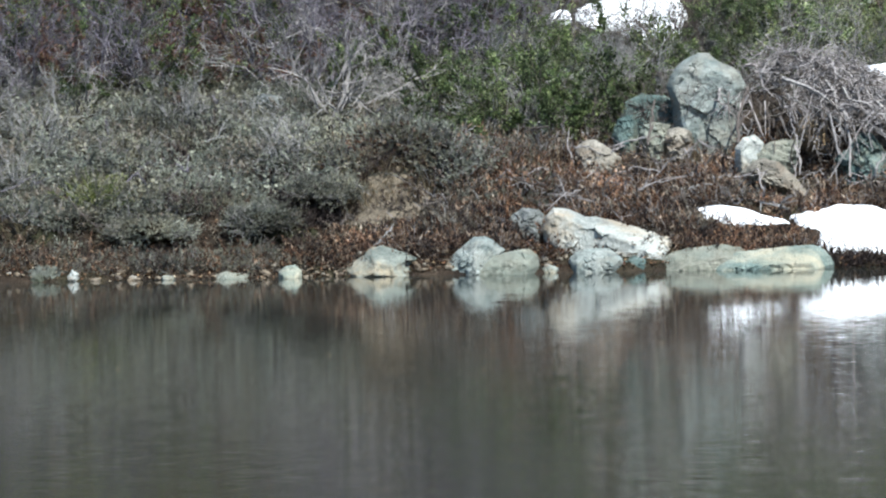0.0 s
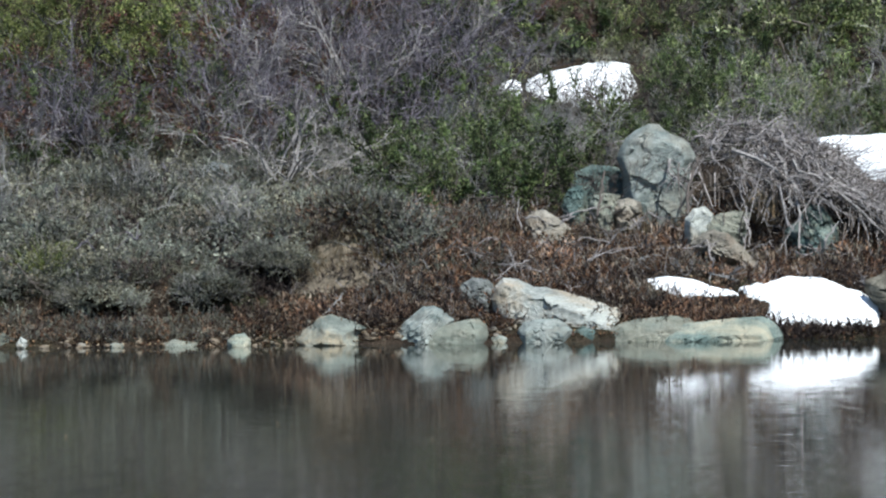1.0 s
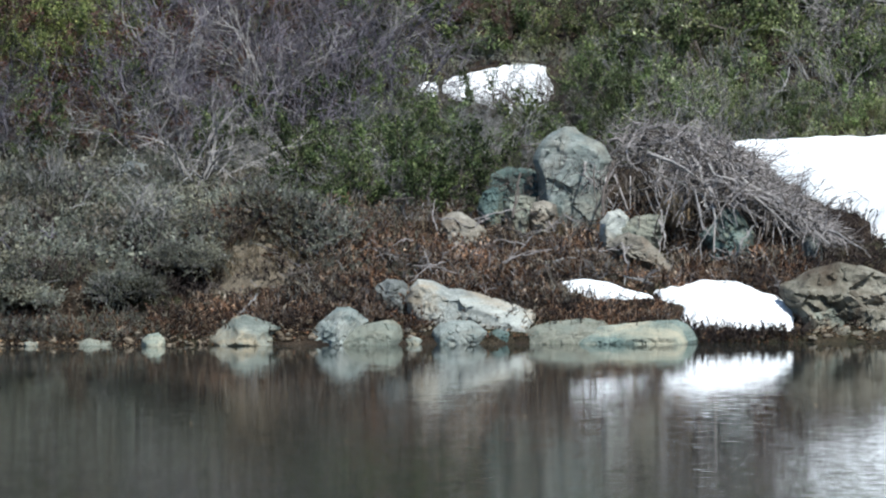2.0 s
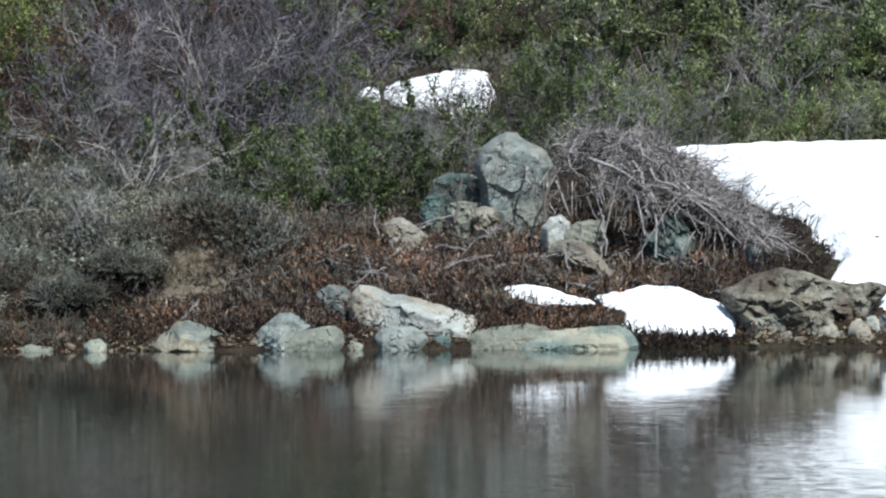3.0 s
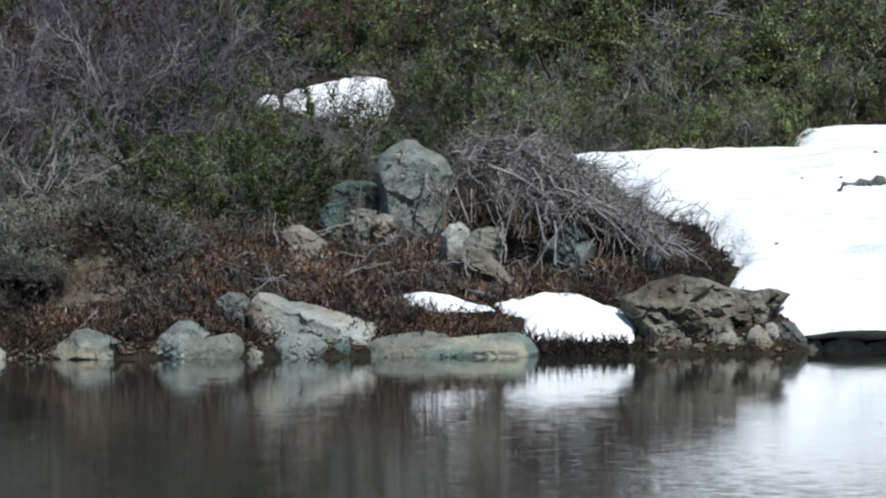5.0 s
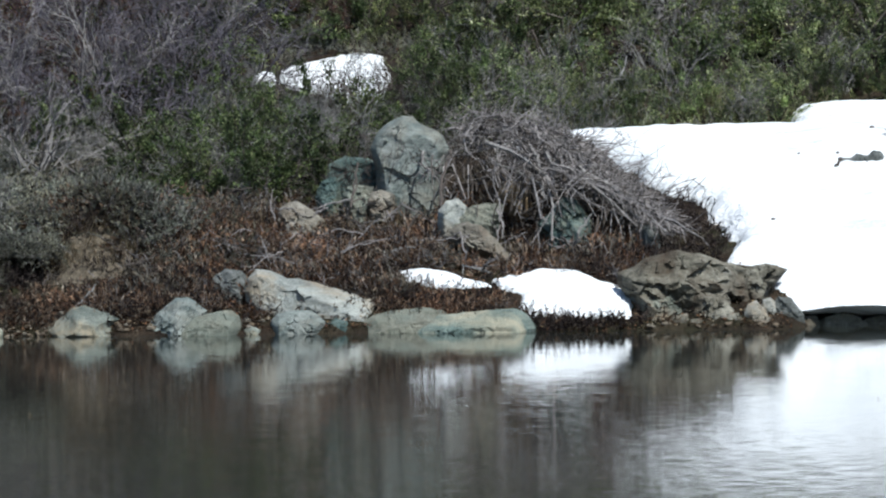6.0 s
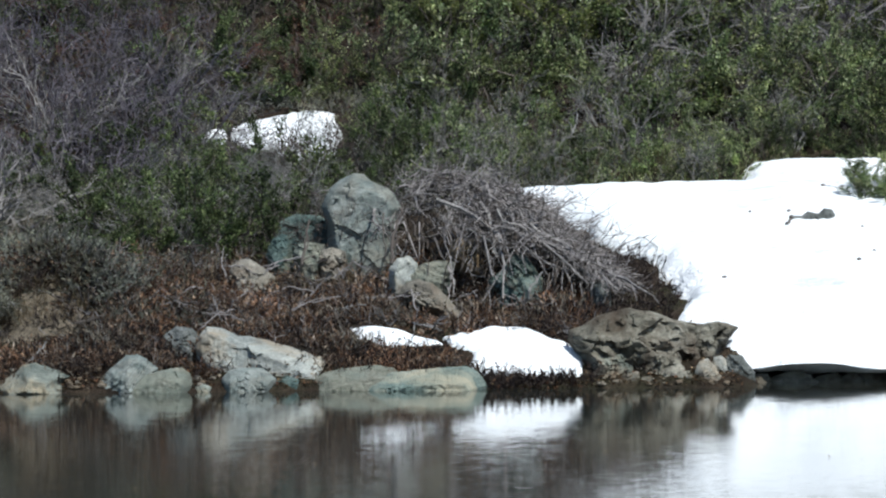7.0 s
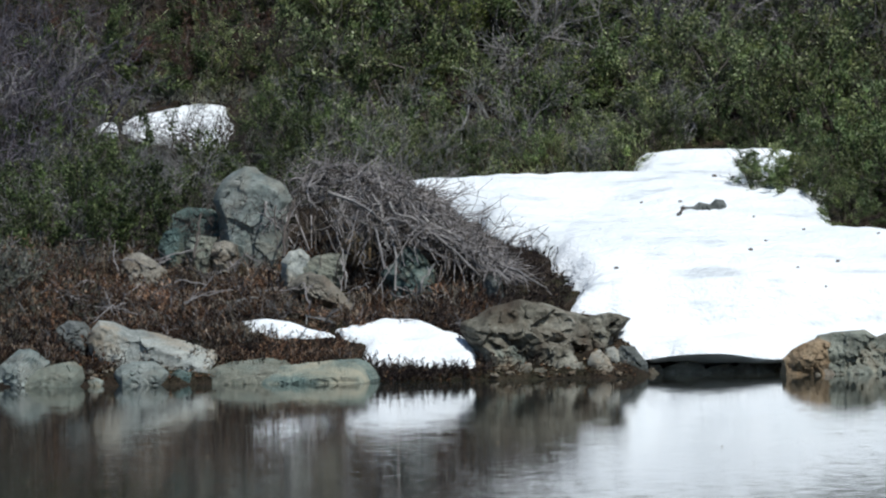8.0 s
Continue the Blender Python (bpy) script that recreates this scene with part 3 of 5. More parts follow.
boulder("large_boulder", (-0.98, 34.42, 0.02), [(-0.46, 0.22), (-0.43, 0.31), (-0.38, 0.36), (-0.29, 0.36), (-0.19, 0.31), (-0.02, 0.28), (0.15, 0.23), (0.34, 0.16), (0.46, 0.09), (0.49, 0.05), (0.46, 0.00), (-0.30, 0.00), (-0.42, 0.12)], 0.46,
        rock_white, 15, "large whitish boulder with rust-coloured stains on the bank", [(0.50, 0.45, -0.10), (1.25, 0.0, -1.15), (0.66, 0.95, -0.05)], 0.28, 0.12, -0.35)
boulder("mossy_rock", (-1.51, 34.58, 0.10), [(-0.13, 0.20), (-0.10, 0.25), (-0.04, 0.28), (0.05, 0.27), (0.11, 0.21), (0.13, 0.05), (0.01, 0.00), (-0.09, 0.08)], 0.30, rock_lichen, 16, "mottled grey lichen-covered rock half buried in heath")
boulder("broken_block", (-1.10, 34.10, -0.02), [(-0.17, 0.00), (-0.16, 0.10), (-0.12, 0.14), (-0.04, 0.16), (0.09, 0.16), (0.17, 0.09), (0.15, 0.00)], 0.24, rock_grey, 17, "squarish grey-green broken block under the large boulder")
boulder("low_ledge", (-0.84, 34.12, -0.03), [(-0.12, 0.00), (-0.10, 0.08), (-0.03, 0.12), (0.04, 0.10), (0.09, 0.05), (0.12, 0.00)], 0.20, rock_teal, 18, "low dark greenish ledge of stone under the large boulder")
boulder("flat_slab", (-0.48, 34.16, -0.04), [(-0.31, 0.00), (-0.25, 0.09), (-0.16, 0.14), (-0.05, 0.17), (0.15, 0.19), (0.26, 0.17), (0.31, 0.13), (0.29, 0.00)], 0.34, rock_cream, 19,
        "low flat slab of pale tan and teal stone along the shore", [(0.65, -0.3, -0.1), (1.2, 0.2, -1.1)], 0.45)
boulder("teal_slab", (-0.05, 34.08, -0.05), [(-0.40, 0.00), (-0.36, 0.09), (-0.28, 0.14), (-0.12, 0.16), (0.08, 0.18), (0.28, 0.19), (0.34, 0.16), (0.40, 0.08), (0.39, 0.00)], 0.36, rock_slab, 20,
        "long blue-green stone slab with a tapering end in the water", [(0.60, 0.25, -0.10), (1.5, -0.1, -1.45)], 0.45, 0.4, 0.1)
boulder("tall_boulder", (-0.44, 36.10, 0.65), [(-0.25, 0.43), (-0.19, 0.55), (-0.11, 0.61), (-0.04, 0.655), (0.04, 0.65), (0.08, 0.60), (0.13, 0.57), (0.23, 0.51), (0.26, 0.43), (0.24, 0.28), (0.24, 0.00), (-0.20, 0.00), (-0.20, 0.20), (-0.23, 0.34)], 0.42,
        rock_grey, 21, "tall grey-green boulder with cracked faces among dead brush", [(0.52, -0.08, -0.12), (1.20, 0.20, -1.0), (0.62, 0.55, -0.20)], 0.4, 0.0, 0.5, [(-0.23, 0.34, -0.06, 0.24)])
boulder("shaded_boulder", (-0.95, 35.95, 0.69), [(-0.09, 0.09), (-0.05, 0.19), (0.01, 0.22), (0.05, 0.22), (0.08, 0.14), (0.09, 0.00), (-0.03, 0.00)], 0.22, rock_teal, 22, "teal boulder leaning beside the tall boulder", cells=1.6)
boulder("cracked_boulder", (-0.77, 36.25, 0.66), [(-0.22, 0.23), (-0.19, 0.33), (-0.07, 0.38), (0.08, 0.36), (0.21, 0.25), (0.22, 0.09), (0.20, 0.00), (-0.20, 0.00)], 0.24, rock_teal, 23, "dark blue-green cracked boulder behind paler blocks",
        cracks=[(-0.08, 0.38, -0.06, 0.1), (0.02, 0.3, 0.2, 0.15)])
boulder("pale_block", (-0.76, 35.87, 0.67), [(-0.10, 0.13), (-0.07, 0.18), (0.00, 0.19), (0.10, 0.18), (0.08, 0.08), (0.06, 0.00), (-0.07, 0.00)], 0.20, rock_cream, 24, "pale cream block at the foot of the tall boulder", cells=1.6)
boulder("rusty_block", (-0.62, 35.87, 0.67), [(-0.10, 0.09), (-0.06, 0.14), (0.01, 0.16), (0.09, 0.13), (0.10, 0.06), (0.10, 0.00), (-0.08, 0.00)], 0.20, rock_tan, 25, "pinkish rust-stained block at the foot of the tall boulder", cells=1.6)
boulder("white_stone", (-0.15, 35.44, 0.61), [(-0.11, 0.00), (-0.10, 0.09), (-0.05, 0.15), (0.03, 0.17), (0.08, 0.12), (0.11, 0.00)], 0.16, rock_white, 26, "small bright white stone under dead branches", [(0.6, -0.2, -0.2), (1.1, 0.2, -0.9)], 0.4)
boulder("tan_rock", (-0.01, 35.42, 0.55), [(-0.18, 0.07), (-0.10, 0.14), (-0.02, 0.18), (0.07, 0.20), (0.18, 0.19), (0.15, 0.06), (0.10, 0.00), (-0.15, 0.00)], 0.26, rock_cream, 27, "tan layered rock on the brown bank", cells=0.6, layers=0.8, dip=-0.3)
boulder("tan_ledge", (0.03, 35.16, 0.33), [(-0.25, 0.22), (-0.17, 0.29), (-0.10, 0.31), (-0.01, 0.28), (0.08, 0.20), (0.16, 0.11), (0.25, 0.04), (0.18, 0.00), (0.05, 0.05), (-0.10, 0.12), (-0.19, 0.17)], 0.30, rock_tan, 28,
        "tilted tan rock slab sloping down the bank", [(0.45, -0.1, -0.1), (0.95, -0.2, -0.85)], 0.8, 0.5, -0.7, [(-0.22, 0.22, 0.1, 0.10)], 0.05)
boulder("hidden_boulder", (0.55, 35.52, 0.46), [(-0.17, 0.00), (-0.18, 0.16), (-0.09, 0.22), (-0.04, 0.33), (0.07, 0.31), (0.17, 0.17), (0.19, 0.00)], 0.34, rock_teal, 29, "dark green boulder covered by dead branches", [(0.6, 0.7, -0.2), (1.0, -0.6, -0.8)], 1.2)
boulder("lichen_boulder", (0.23, 35.72, 0.70), [(-0.12, 0.03), (-0.09, 0.14), (-0.03, 0.19), (0.06, 0.20), (0.11, 0.14), (0.12, 0.02), (0.01, 0.00)], 0.26, rock_rust, 30, "grey boulder with an orange lichen patch under brush")
boulder("bank_rock", (-1.12, 35.75, 0.56), [(-0.17, 0.07), (-0.14, 0.16), (-0.07, 0.20), (-0.01, 0.20), (0.05, 0.16), (0.15, 0.08), (0.17, 0.00), (-0.16, 0.00)], 0.30, rock_tan, 31, "low tan-grey rock in the dead heath", cells=1.6)
boulder("grey_rubble", (1.88, 34.27, -0.02), [(-0.11, 0.00), (-0.10, 0.15), (-0.05, 0.21), (0.02, 0.20), (0.10, 0.10), (0.11, 0.00)], 0.22, rock_lichen, 36, "dark grey stone beside whitish rubble at the waterline", cells=1.6)
boulder("arch_rock", (2.70, 34.72, -0.04), [(-0.13, 0.00), (-0.12, 0.15), (-0.07, 0.20), (0.01, 0.21), (0.08, 0.18), (0.13, 0.11), (0.12, 0.00)], 0.30, rock_brown, 39, "dark brown rounded rock below the snow overhang")
boulder("shore_pebble", (-2.95, 34.02, -0.04), [(-0.08, 0.00), (-0.07, 0.08), (-0.03, 0.11), (0.03, 0.12), (0.07, 0.08), (0.08, 0.00)], 0.15, rock_slab, 40, "smooth bluish-green rounded stone at the waterline", cells=0.3)
boulder("flat_stone", (-3.30, 34.08, -0.03), [(-0.13, 0.00), (-0.12, 0.05), (-0.05, 0.075), (0.02, 0.06), (0.09, 0.055), (0.12, 0.00)], 0.16, rock_cream, 41, "flat tan stone lying on the shore", cells=1.2)
boulder("shore_stone", (-3.70, 34.04, -0.03), [(-0.05, 0.00), (-0.04, 0.05), (-0.01, 0.06), (0.04, 0.05), (0.05, 0.00)], 0.09, rock_pale, 42, "small pale stone at the waterline")
boulder("left_boulder", (-4.46, 34.15, -0.06), [(-0.15, 0.00), (-0.12, 0.12), (-0.04, 0.16), (0.07, 0.15), (0.14, 0.10), (0.15, 0.00)], 0.28, rock_dark, 43, "dark grey boulder at the water's edge")
boulder("capped_stone", (-4.28, 34.08, -0.06), [(-0.05, 0.00), (-0.04, 0.09), (-0.01, 0.13), (0.03, 0.11), (0.05, 0.00)], 0.12, rock_white, 47, "small whitish stone beside a dark boulder at the waterline")
boulder("grey_boulder", (-3.35, 37.30, 0.87), [(-0.15, 0.00), (-0.13, 0.15), (-0.04, 0.21), (0.09, 0.18), (0.15, 0.00)], 0.34, rock_lichen, 44, "weathered pale grey boulder among twigs")
boulder("sunken_rock", (2.50, 36.78, 0.95), [(-0.16, 0.00), (-0.14, 0.04), (-0.06, 0.035), (-0.02, 0.065), (0.05, 0.05), (0.09, 0.085), (0.14, 0.075), (0.17, 0.03), (0.12, 0.00)], 0.12, rock_lichen, 48, "flat grey rock melting out of the snowfield", cells=2.4, root=0.03)
boulder("sunken_stone", (2.80, 36.52, 0.90), [(-0.04, 0.00), (-0.03, 0.02), (0.02, 0.03), (0.05, 0.00)], 0.06, rock_brown, 49, "small dark stone melting out of the snowfield", root=0.03)
boulder("sunken_stone", (1.96, 37.24, 1.05), [(-0.03, 0.00), (-0.02, 0.03), (0.02, 0.03), (0.03, 0.00)], 0.05, rock_brown, 50, "small dark stone melting out of the snowfield", root=0.03)
boulder("round_stone", (1.08, 35.35, 0.53), [(-0.07, 0.00), (-0.06, 0.07), (0.01, 0.09), (0.06, 0.06), (0.07, 0.00)], 0.13, rock_lichen, 45, "small grey stone caught in dead branches")


def craggy_outcrop(name, label, material, stones, seed, blocks=()):
    """A rough knoll: hewn blocks given by their outlines, and angular stones wedged in front and between."""
    rng = random.Random(seed)
    knoll = tagged(new(name), label, "rock outcrop")
    for k, (place, outline, depth, mat, cracks) in enumerate(blocks):
        boulder("block", place, outline, depth, mat, seed + 50 + k, "", cells=1.5, layers=0.15, dip=-0.4, cracks=cracks, parent=knoll)
    for k, (x, y, z, w, h) in enumerate(stones):
        outline = [(-0.5 * w, 0), (-0.48 * w, 0.45 * h), (-0.2 * w, rng.uniform(0.8, 1.0) * h), (0.2 * w, rng.uniform(0.75, 1.0) * h), (0.5 * w, rng.uniform(0.3, 0.6) * h), (0.5 * w, 0)]
        ob = boulder("stone", (x, y, z), outline, w * rng.uniform(0.7, 0.9), material if rng.random() < 0.85 else rock_tan, seed + k, "", cells=1.2, root=0.05, parent=knoll)
        ob.rotation_euler = (rng.uniform(-0.2, 0.2), rng.uniform(-0.35, 0.35), rng.uniform(-0.5, 0.5))


craggy_outcrop("rubble_heap", "heap of whitish broken stones at the waterline", rock_white, [(1.62, 34.14, -0.02, 0.12, 0.10), (1.73, 34.15, -0.02, 0.13, 0.17), (1.68, 34.22, 0.05, 0.14, 0.12), (1.79, 34.12, -0.03, 0.10, 0.09), (1.57, 34.10, -0.03, 0.08, 0.05), (1.78, 34.27, 0.08, 0.12, 0.12)], 440)
craggy_outcrop("outcrop", "orange-brown broken rock under the snow edge", rock_rust, [(2.88, 34.10, -0.04, 0.17, 0.10), (3.05, 34.08, -0.04, 0.15, 0.08)], 400,
               [((2.94, 34.20, -0.02), [(-0.17, 0.00), (-0.14, 0.11), (-0.08, 0.17), (0.00, 0.21), (0.08, 0.24), (0.16, 0.21), (0.17, 0.00)], 0.26, rock_rust, [(0.02, 0.2, 0.05, 0.0)])])
craggy_outcrop("outcrop", "grey-green cracked rock under the snow edge", rock_green, [(3.26, 34.12, -0.05, 0.2, 0.12), (3.58, 34.30, -0.05, 0.31, 0.26), (3.45, 34.14, -0.05, 0.20, 0.12)], 420,
               [((3.22, 34.32, -0.03), [(-0.25, 0.00), (-0.24, 0.19), (-0.19, 0.26), (-0.08, 0.28), (0.10, 0.29), (0.19, 0.23), (0.16, 0.17), (0.24, 0.09), (0.25, 0.00)], 0.34, rock_green, [(-0.08, 0.28, -0.02, 0.0), (0.05, 0.27, 0.16, 0.1), (0.1, 0.15, 0.05, 0.0)]),
                ((3.50, 34.45, -0.03), [(-0.22, 0.00), (-0.20, 0.20), (-0.05, 0.26), (0.12, 0.24), (0.22, 0.12), (0.24, 0.00)], 0.34, rock_green, [])])
craggy_outcrop("outcrop", "craggy brown-grey outcrop with dark crevices at the shore", rock_brown, [(0.99, 34.20, -0.01, 0.15, 0.10), (1.22, 34.16, -0.01, 0.17, 0.11), (1.33, 34.14, -0.01, 0.14, 0.08), (1.53, 34.18, -0.01, 0.15, 0.12), (1.08, 34.12, -0.02, 0.12, 0.07), (1.44, 34.11, -0.02, 0.11, 0.06)], 300,
               [((1.26, 34.44, 0.00), [(-0.42, 0.28), (-0.40, 0.33), (-0.29, 0.39), (-0.20, 0.44), (-0.04, 0.47), (0.10, 0.45), (0.21, 0.41), (0.32, 0.38), (0.40, 0.34), (0.38, 0.22), (0.42, 0.12), (0.41, 0.00), (-0.30, 0.00), (-0.34, 0.18)], 0.40, rock_brown,
                 [(-0.38, 0.3, -0.1, 0.22), (-0.1, 0.22, 0.05, 0.08), (-0.15, 0.42, 0.0, 0.2), (0.12, 0.43, 0.3, 0.14), (0.0, 0.2, 0.38, 0.24), (-0.3, 0.16, 0.0, 0.1)]),
                ((1.10, 34.26, 0.00), [(-0.13, 0.00), (-0.12, 0.10), (-0.05, 0.17), (0.07, 0.20), (0.14, 0.12), (0.15, 0.00)], 0.2, rock_green, [(-0.02, 0.16, 0.04, 0.0)]),
                ((1.42, 34.28, 0.00), [(-0.14, 0.00), (-0.12, 0.14), (-0.02, 0.20), (0.09, 0.17), (0.15, 0.09), (0.14, 0.00)], 0.2, rock_brown, [])])
craggy_outcrop("outcrop", "dark brown rock ledge jutting out below the snow", rock_brown, [(1.70, 34.55, 0.02, 0.21, 0.14)], 340,
               [((1.75, 34.56, 0.13), [(-0.15, 0.20), (-0.11, 0.23), (0.02, 0.25), (0.15, 0.21), (0.10, 0.15), (0.05, 0.05), (0.01, 0.00), (-0.10, 0.00)], 0.30, rock_brown, [(-0.1, 0.2, 0.05, 0.1)])])
craggy_outcrop("outcrop", "dark wet stones under the snow overhang", rock_brown, [(2.20, 34.66, -0.05, 0.34, 0.12), (2.46, 34.64, -0.05, 0.30, 0.10), (2.02, 34.55, -0.05, 0.2, 0.12), (2.62, 34.60, -0.05, 0.2, 0.13), (2.33, 34.56, -0.05, 0.18, 0.08)], 370)


def before_rock(x, y):
    """On the strip of bank just in front of a stone."""
    return any(abs(x - rx) < rw and ry - rd - 0.22 < y < ry for rx, ry, rw, rd in ROCKS)


def clear(x, y, snow_gap=0.0, rocks=True):
    if any(inside_by(x, y, p) > -snow_gap for p in SNOW):
        return False
    return not rocks or all(((x - rx) / rw) ** 2 + ((y - ry) / rd) ** 2 > 1 for rx, ry, rw, rd in ROCKS)


# ---- shrubs ----
def branching(soup, rng, p, d, length, radius, level, tips, wander=0.35, fork=(2, 4), droop=0.0):
    """A branch with forks; collects the outer twigs' ends in tips."""
    pts, n = [p], 3 if level > 1 else 2
    for _ in range(n):
        d = (d + wild(rng, wander) + Vector((0, 0, -droop))).normalized()
        pts.append(pts[-1] + d * (length / n))
    soup.tube(pts, radius, radius * 0.45)
    if level == 0:
        tips.append((pts, d))
        return
    for _ in range(rng.randint(*fork)):
        k = rng.randint(1, n)
        side = (d + wild(rng, 0.9)).normalized()
        branching(soup, rng, pts[k], side, length * rng.uniform(0.5, 0.75), radius * 0.55, level - 1, tips, wander, fork, droop)
    tips.append((pts, d))


def leafy_shrub(seed, leaf, bark, label, tall=0.6, wide=0.42, stems=4, leaves=1900, size=0.029, name="leafy_shrub"):
    rng = random.Random(seed)
    foliage, tips = Soup(), []
    ob = tagged(new(name), label, "shrub")
    for _ in range(stems):
        wood = Soup()
        a, lean = rng.uniform(0, 6.283), rng.uniform(0.1, 1.0)
        d = Vector((math.cos(a) * lean * wide / tall * 1.6, math.sin(a) * lean * wide / tall * 1.6, 1)).normalized()
        branching(wood, rng, Vector((d.x * 0.08, d.y * 0.08, -0.05)), d, tall * rng.uniform(0.55, 0.85), 0.009, 2, tips, 0.3, (3, 5))
        wood.link("stem", bark, ob)
    heart = [rng.choice(tips) for _ in range(int(len(tips) * 0.5))]
    for _ in range(leaves):
        pts, d = rng.choice(heart)
        k = rng.randint(1, len(pts) - 1)
        p = pts[k - 1].lerp(pts[k], rng.random()) + wild(rng, 0.03)
        ld = d * 0.5 + wild(rng, 0.9) + Vector((0, 0, 0.35))
        s = size * rng.uniform(0.6, 1.3)
        foliage.leaf(p, ld, wild(rng) + Vector((0.01, 0, 0)), s, s * rng.uniform(0.4, 0.65))
    tagged(foliage.link("foliage", leaf, ob), kind="stuff")
    return ob


def bare_shrub(seed, bark, label, tall=0.6, spread=0.8, stems=5, name="bare_shrub", radius=0.008, level=3, lean=(0, 0)):
    rng = random.Random(seed)
    fine, tips = Soup(), []
    ob = tagged(new(name), label, "shrub")
    for _ in range(stems):
        wood = Soup()
        a, k = rng.uniform(0, 6.283), rng.uniform(0.15, spread)
        d = Vector((math.cos(a) * k + lean[0], math.sin(a) * k + lean[1], 1)).normalized()
        branching(wood, rng, Vector((d.x * 0.05, d.y * 0.05, -0.05)), d, tall * rng.uniform(0.5, 0.8), radius * rng.uniform(0.7, 1.3), level, tips, 0.3, (3, 3))
        wood.link("branch", bark, ob)
    for pts, d in tips:
        p = pts[rng.randint(1, len(pts) - 1)]
        fine.tube([p, p + (d + wild(rng, 0.8)).normalized() * rng.uniform(0.05, 0.14) * min(1, tall * 2)], 0.0026, 0.0012)
    tagged(fine.link("twig_growth", bark, ob), kind="stuff")
    return ob


def sage_shrub(seed, leaf, bark, label, tall=0.26, wide=0.24, name="low_shrub", twigs=70, size=0.026, slim=0.5):
    rng = random.Random(seed)
    wood, foliage = Soup(), Soup()
    for _ in range(twigs):
        a, k = rng.uniform(0, 6.283), math.sqrt(rng.random())
        p = Vector((math.cos(a) * k * wide * 0.7, math.sin(a) * k * wide * 0.7, -0.04))
        d = (Vector((math.cos(a) * k * 0.9, math.sin(a) * k * 0.9, 0.8)) + wild(rng, 0.55)).normalized()
        n = tall * rng.uniform(0.55, 1.15) * (1.1 - 0.4 * k)
        pts = [p]
        for _ in range(2):
            d = (d + wild(rng, 0.65)).normalized()
            pts.append(pts[-1] + d * (n / 2))
        wood.tube(pts, 0.0040, 0.0016)
        for _ in range(12):
            i = rng.choice((1, 2, 2))
            s = size * rng.uniform(0.7, 1.6)
            foliage.leaf(pts[i - 1].lerp(pts[i], rng.random()), d + wild(rng, 0.9), wild(rng) + Vector((0.01, 0, 0)), s, s * slim)
    ob = tagged(new(name), label, "shrub")
    tagged(wood.link("twig_growth", bark, ob), kind="stuff")
    tagged(foliage.link("foliage", leaf, ob), kind="stuff")
    return ob


def scatter(kinds, count, box, scale, seed, gap=0.0, group="", keep=None, rocks=True, space=0.12, sink=0.02, flat=1.0):
    """Copies of the kinds over a stretch of the bank, well spaced, clear of snow and rocks."""
    rng, placed, tries = random.Random(seed), [], 0
    while len(placed) < count and tries < count * 40:
        tries += 1
        x, y = rng.uniform(box[0], box[1]), rng.uniform(box[2], box[3])
        if keep and not keep(x, y):
            continue
        if (rocks and before_rock(x, y) and rng.random() < 0.8) or not clear(x, y, gap, rocks) or any((x - a) ** 2 + (y - b) ** 2 < space * space for a, b in placed):
            continue
        placed.append((x, y))
        s = rng.uniform(*scale)
        m = Matrix.LocRotScale((x, y, height(x, y) - sink), Euler((rng.uniform(-0.12, 0.12), rng.uniform(-0.12, 0.12), rng.uniform(0, 6.283))), None)
        ob = copy_thing(rng.choice(kinds), m)
        ob.scale = (s, s, s * flat * rng.uniform(0.85, 1.15))
        if group:
            tagged(ob, group=group)


dark_shrubs = [leafy_shrub(100 + i, leaf_dark, bark_dark, "low evergreen shrub with small dark green leaves", 0.5, 0.42, name="evergreen_shrub") for i in range(3)]
olive_shrubs = [leafy_shrub(110 + i, leaf_olive, bark_dark, "dense shrub with small olive-green leaves and dark stems", 0.6, 0.45, name="olive_shrub") for i in range(3)]
green_shrubs = [leafy_shrub(115 + i, leaf_green, bark_dark, "leafy shrub with small fresh green leaves", 0.55, 0.45, leaves=1800, name="green_shrub") for i in range(3)]
lime_shrubs = [leafy_shrub(120 + i, leaf_lime, bark_dark, "shrub with yellow-green leaves on the slope", 0.6, 0.42, leaves=1500, name="yellow_green_shrub") for i in range(2)]
red_shrubs = [leafy_shrub(130 + i, leaf_red, bark_dark, "shrub with reddish-brown winter leaves", 0.5, 0.42, leaves=1100, name="reddish_shrub") for i in range(2)]
lilac_shrubs = [bare_shrub(140 + i, bark_lilac, "leafless shrub with greyish purple twigs", 0.62, 0.8, 5, lean=(0.25, 0), name="purple_bare_shrub") for i in range(4)]
grey_shrubs = [bare_shrub(150 + i, bark_pale, "leafless shrub with pale weathered grey twigs", 0.5, 0.8, 5, name="pale_bare_shrub") for i in range(4)]
sage_shrubs = [sage_shrub(160 + i, leaf_sage, bark_grey, "low grey-green heath shrub with fine twigs", name="heath_shrub") for i in range(4)]
tussocks = [sage_shrub(165 + i, leaf_sage, bark_grey, "small grey-green tussock leaning over the turf lip", name="turf_tussock") for i in range(3)]
tan_shrubs = [sage_shrub(190 + i, heath_tan, bark_pale, "low bleached tan heath shrub", 0.19, 0.2, twigs=70, size=0.028, slim=0.3, name="bleached_heath_shrub") for i in range(2)]
dark_bare_shrubs = [bare_shrub(195 + i, bark_dark, "leafless shrub with thin dark twigs", 0.5, 0.7, 4, radius=0.006, name="dark_bare_shrub") for i in range(2)]
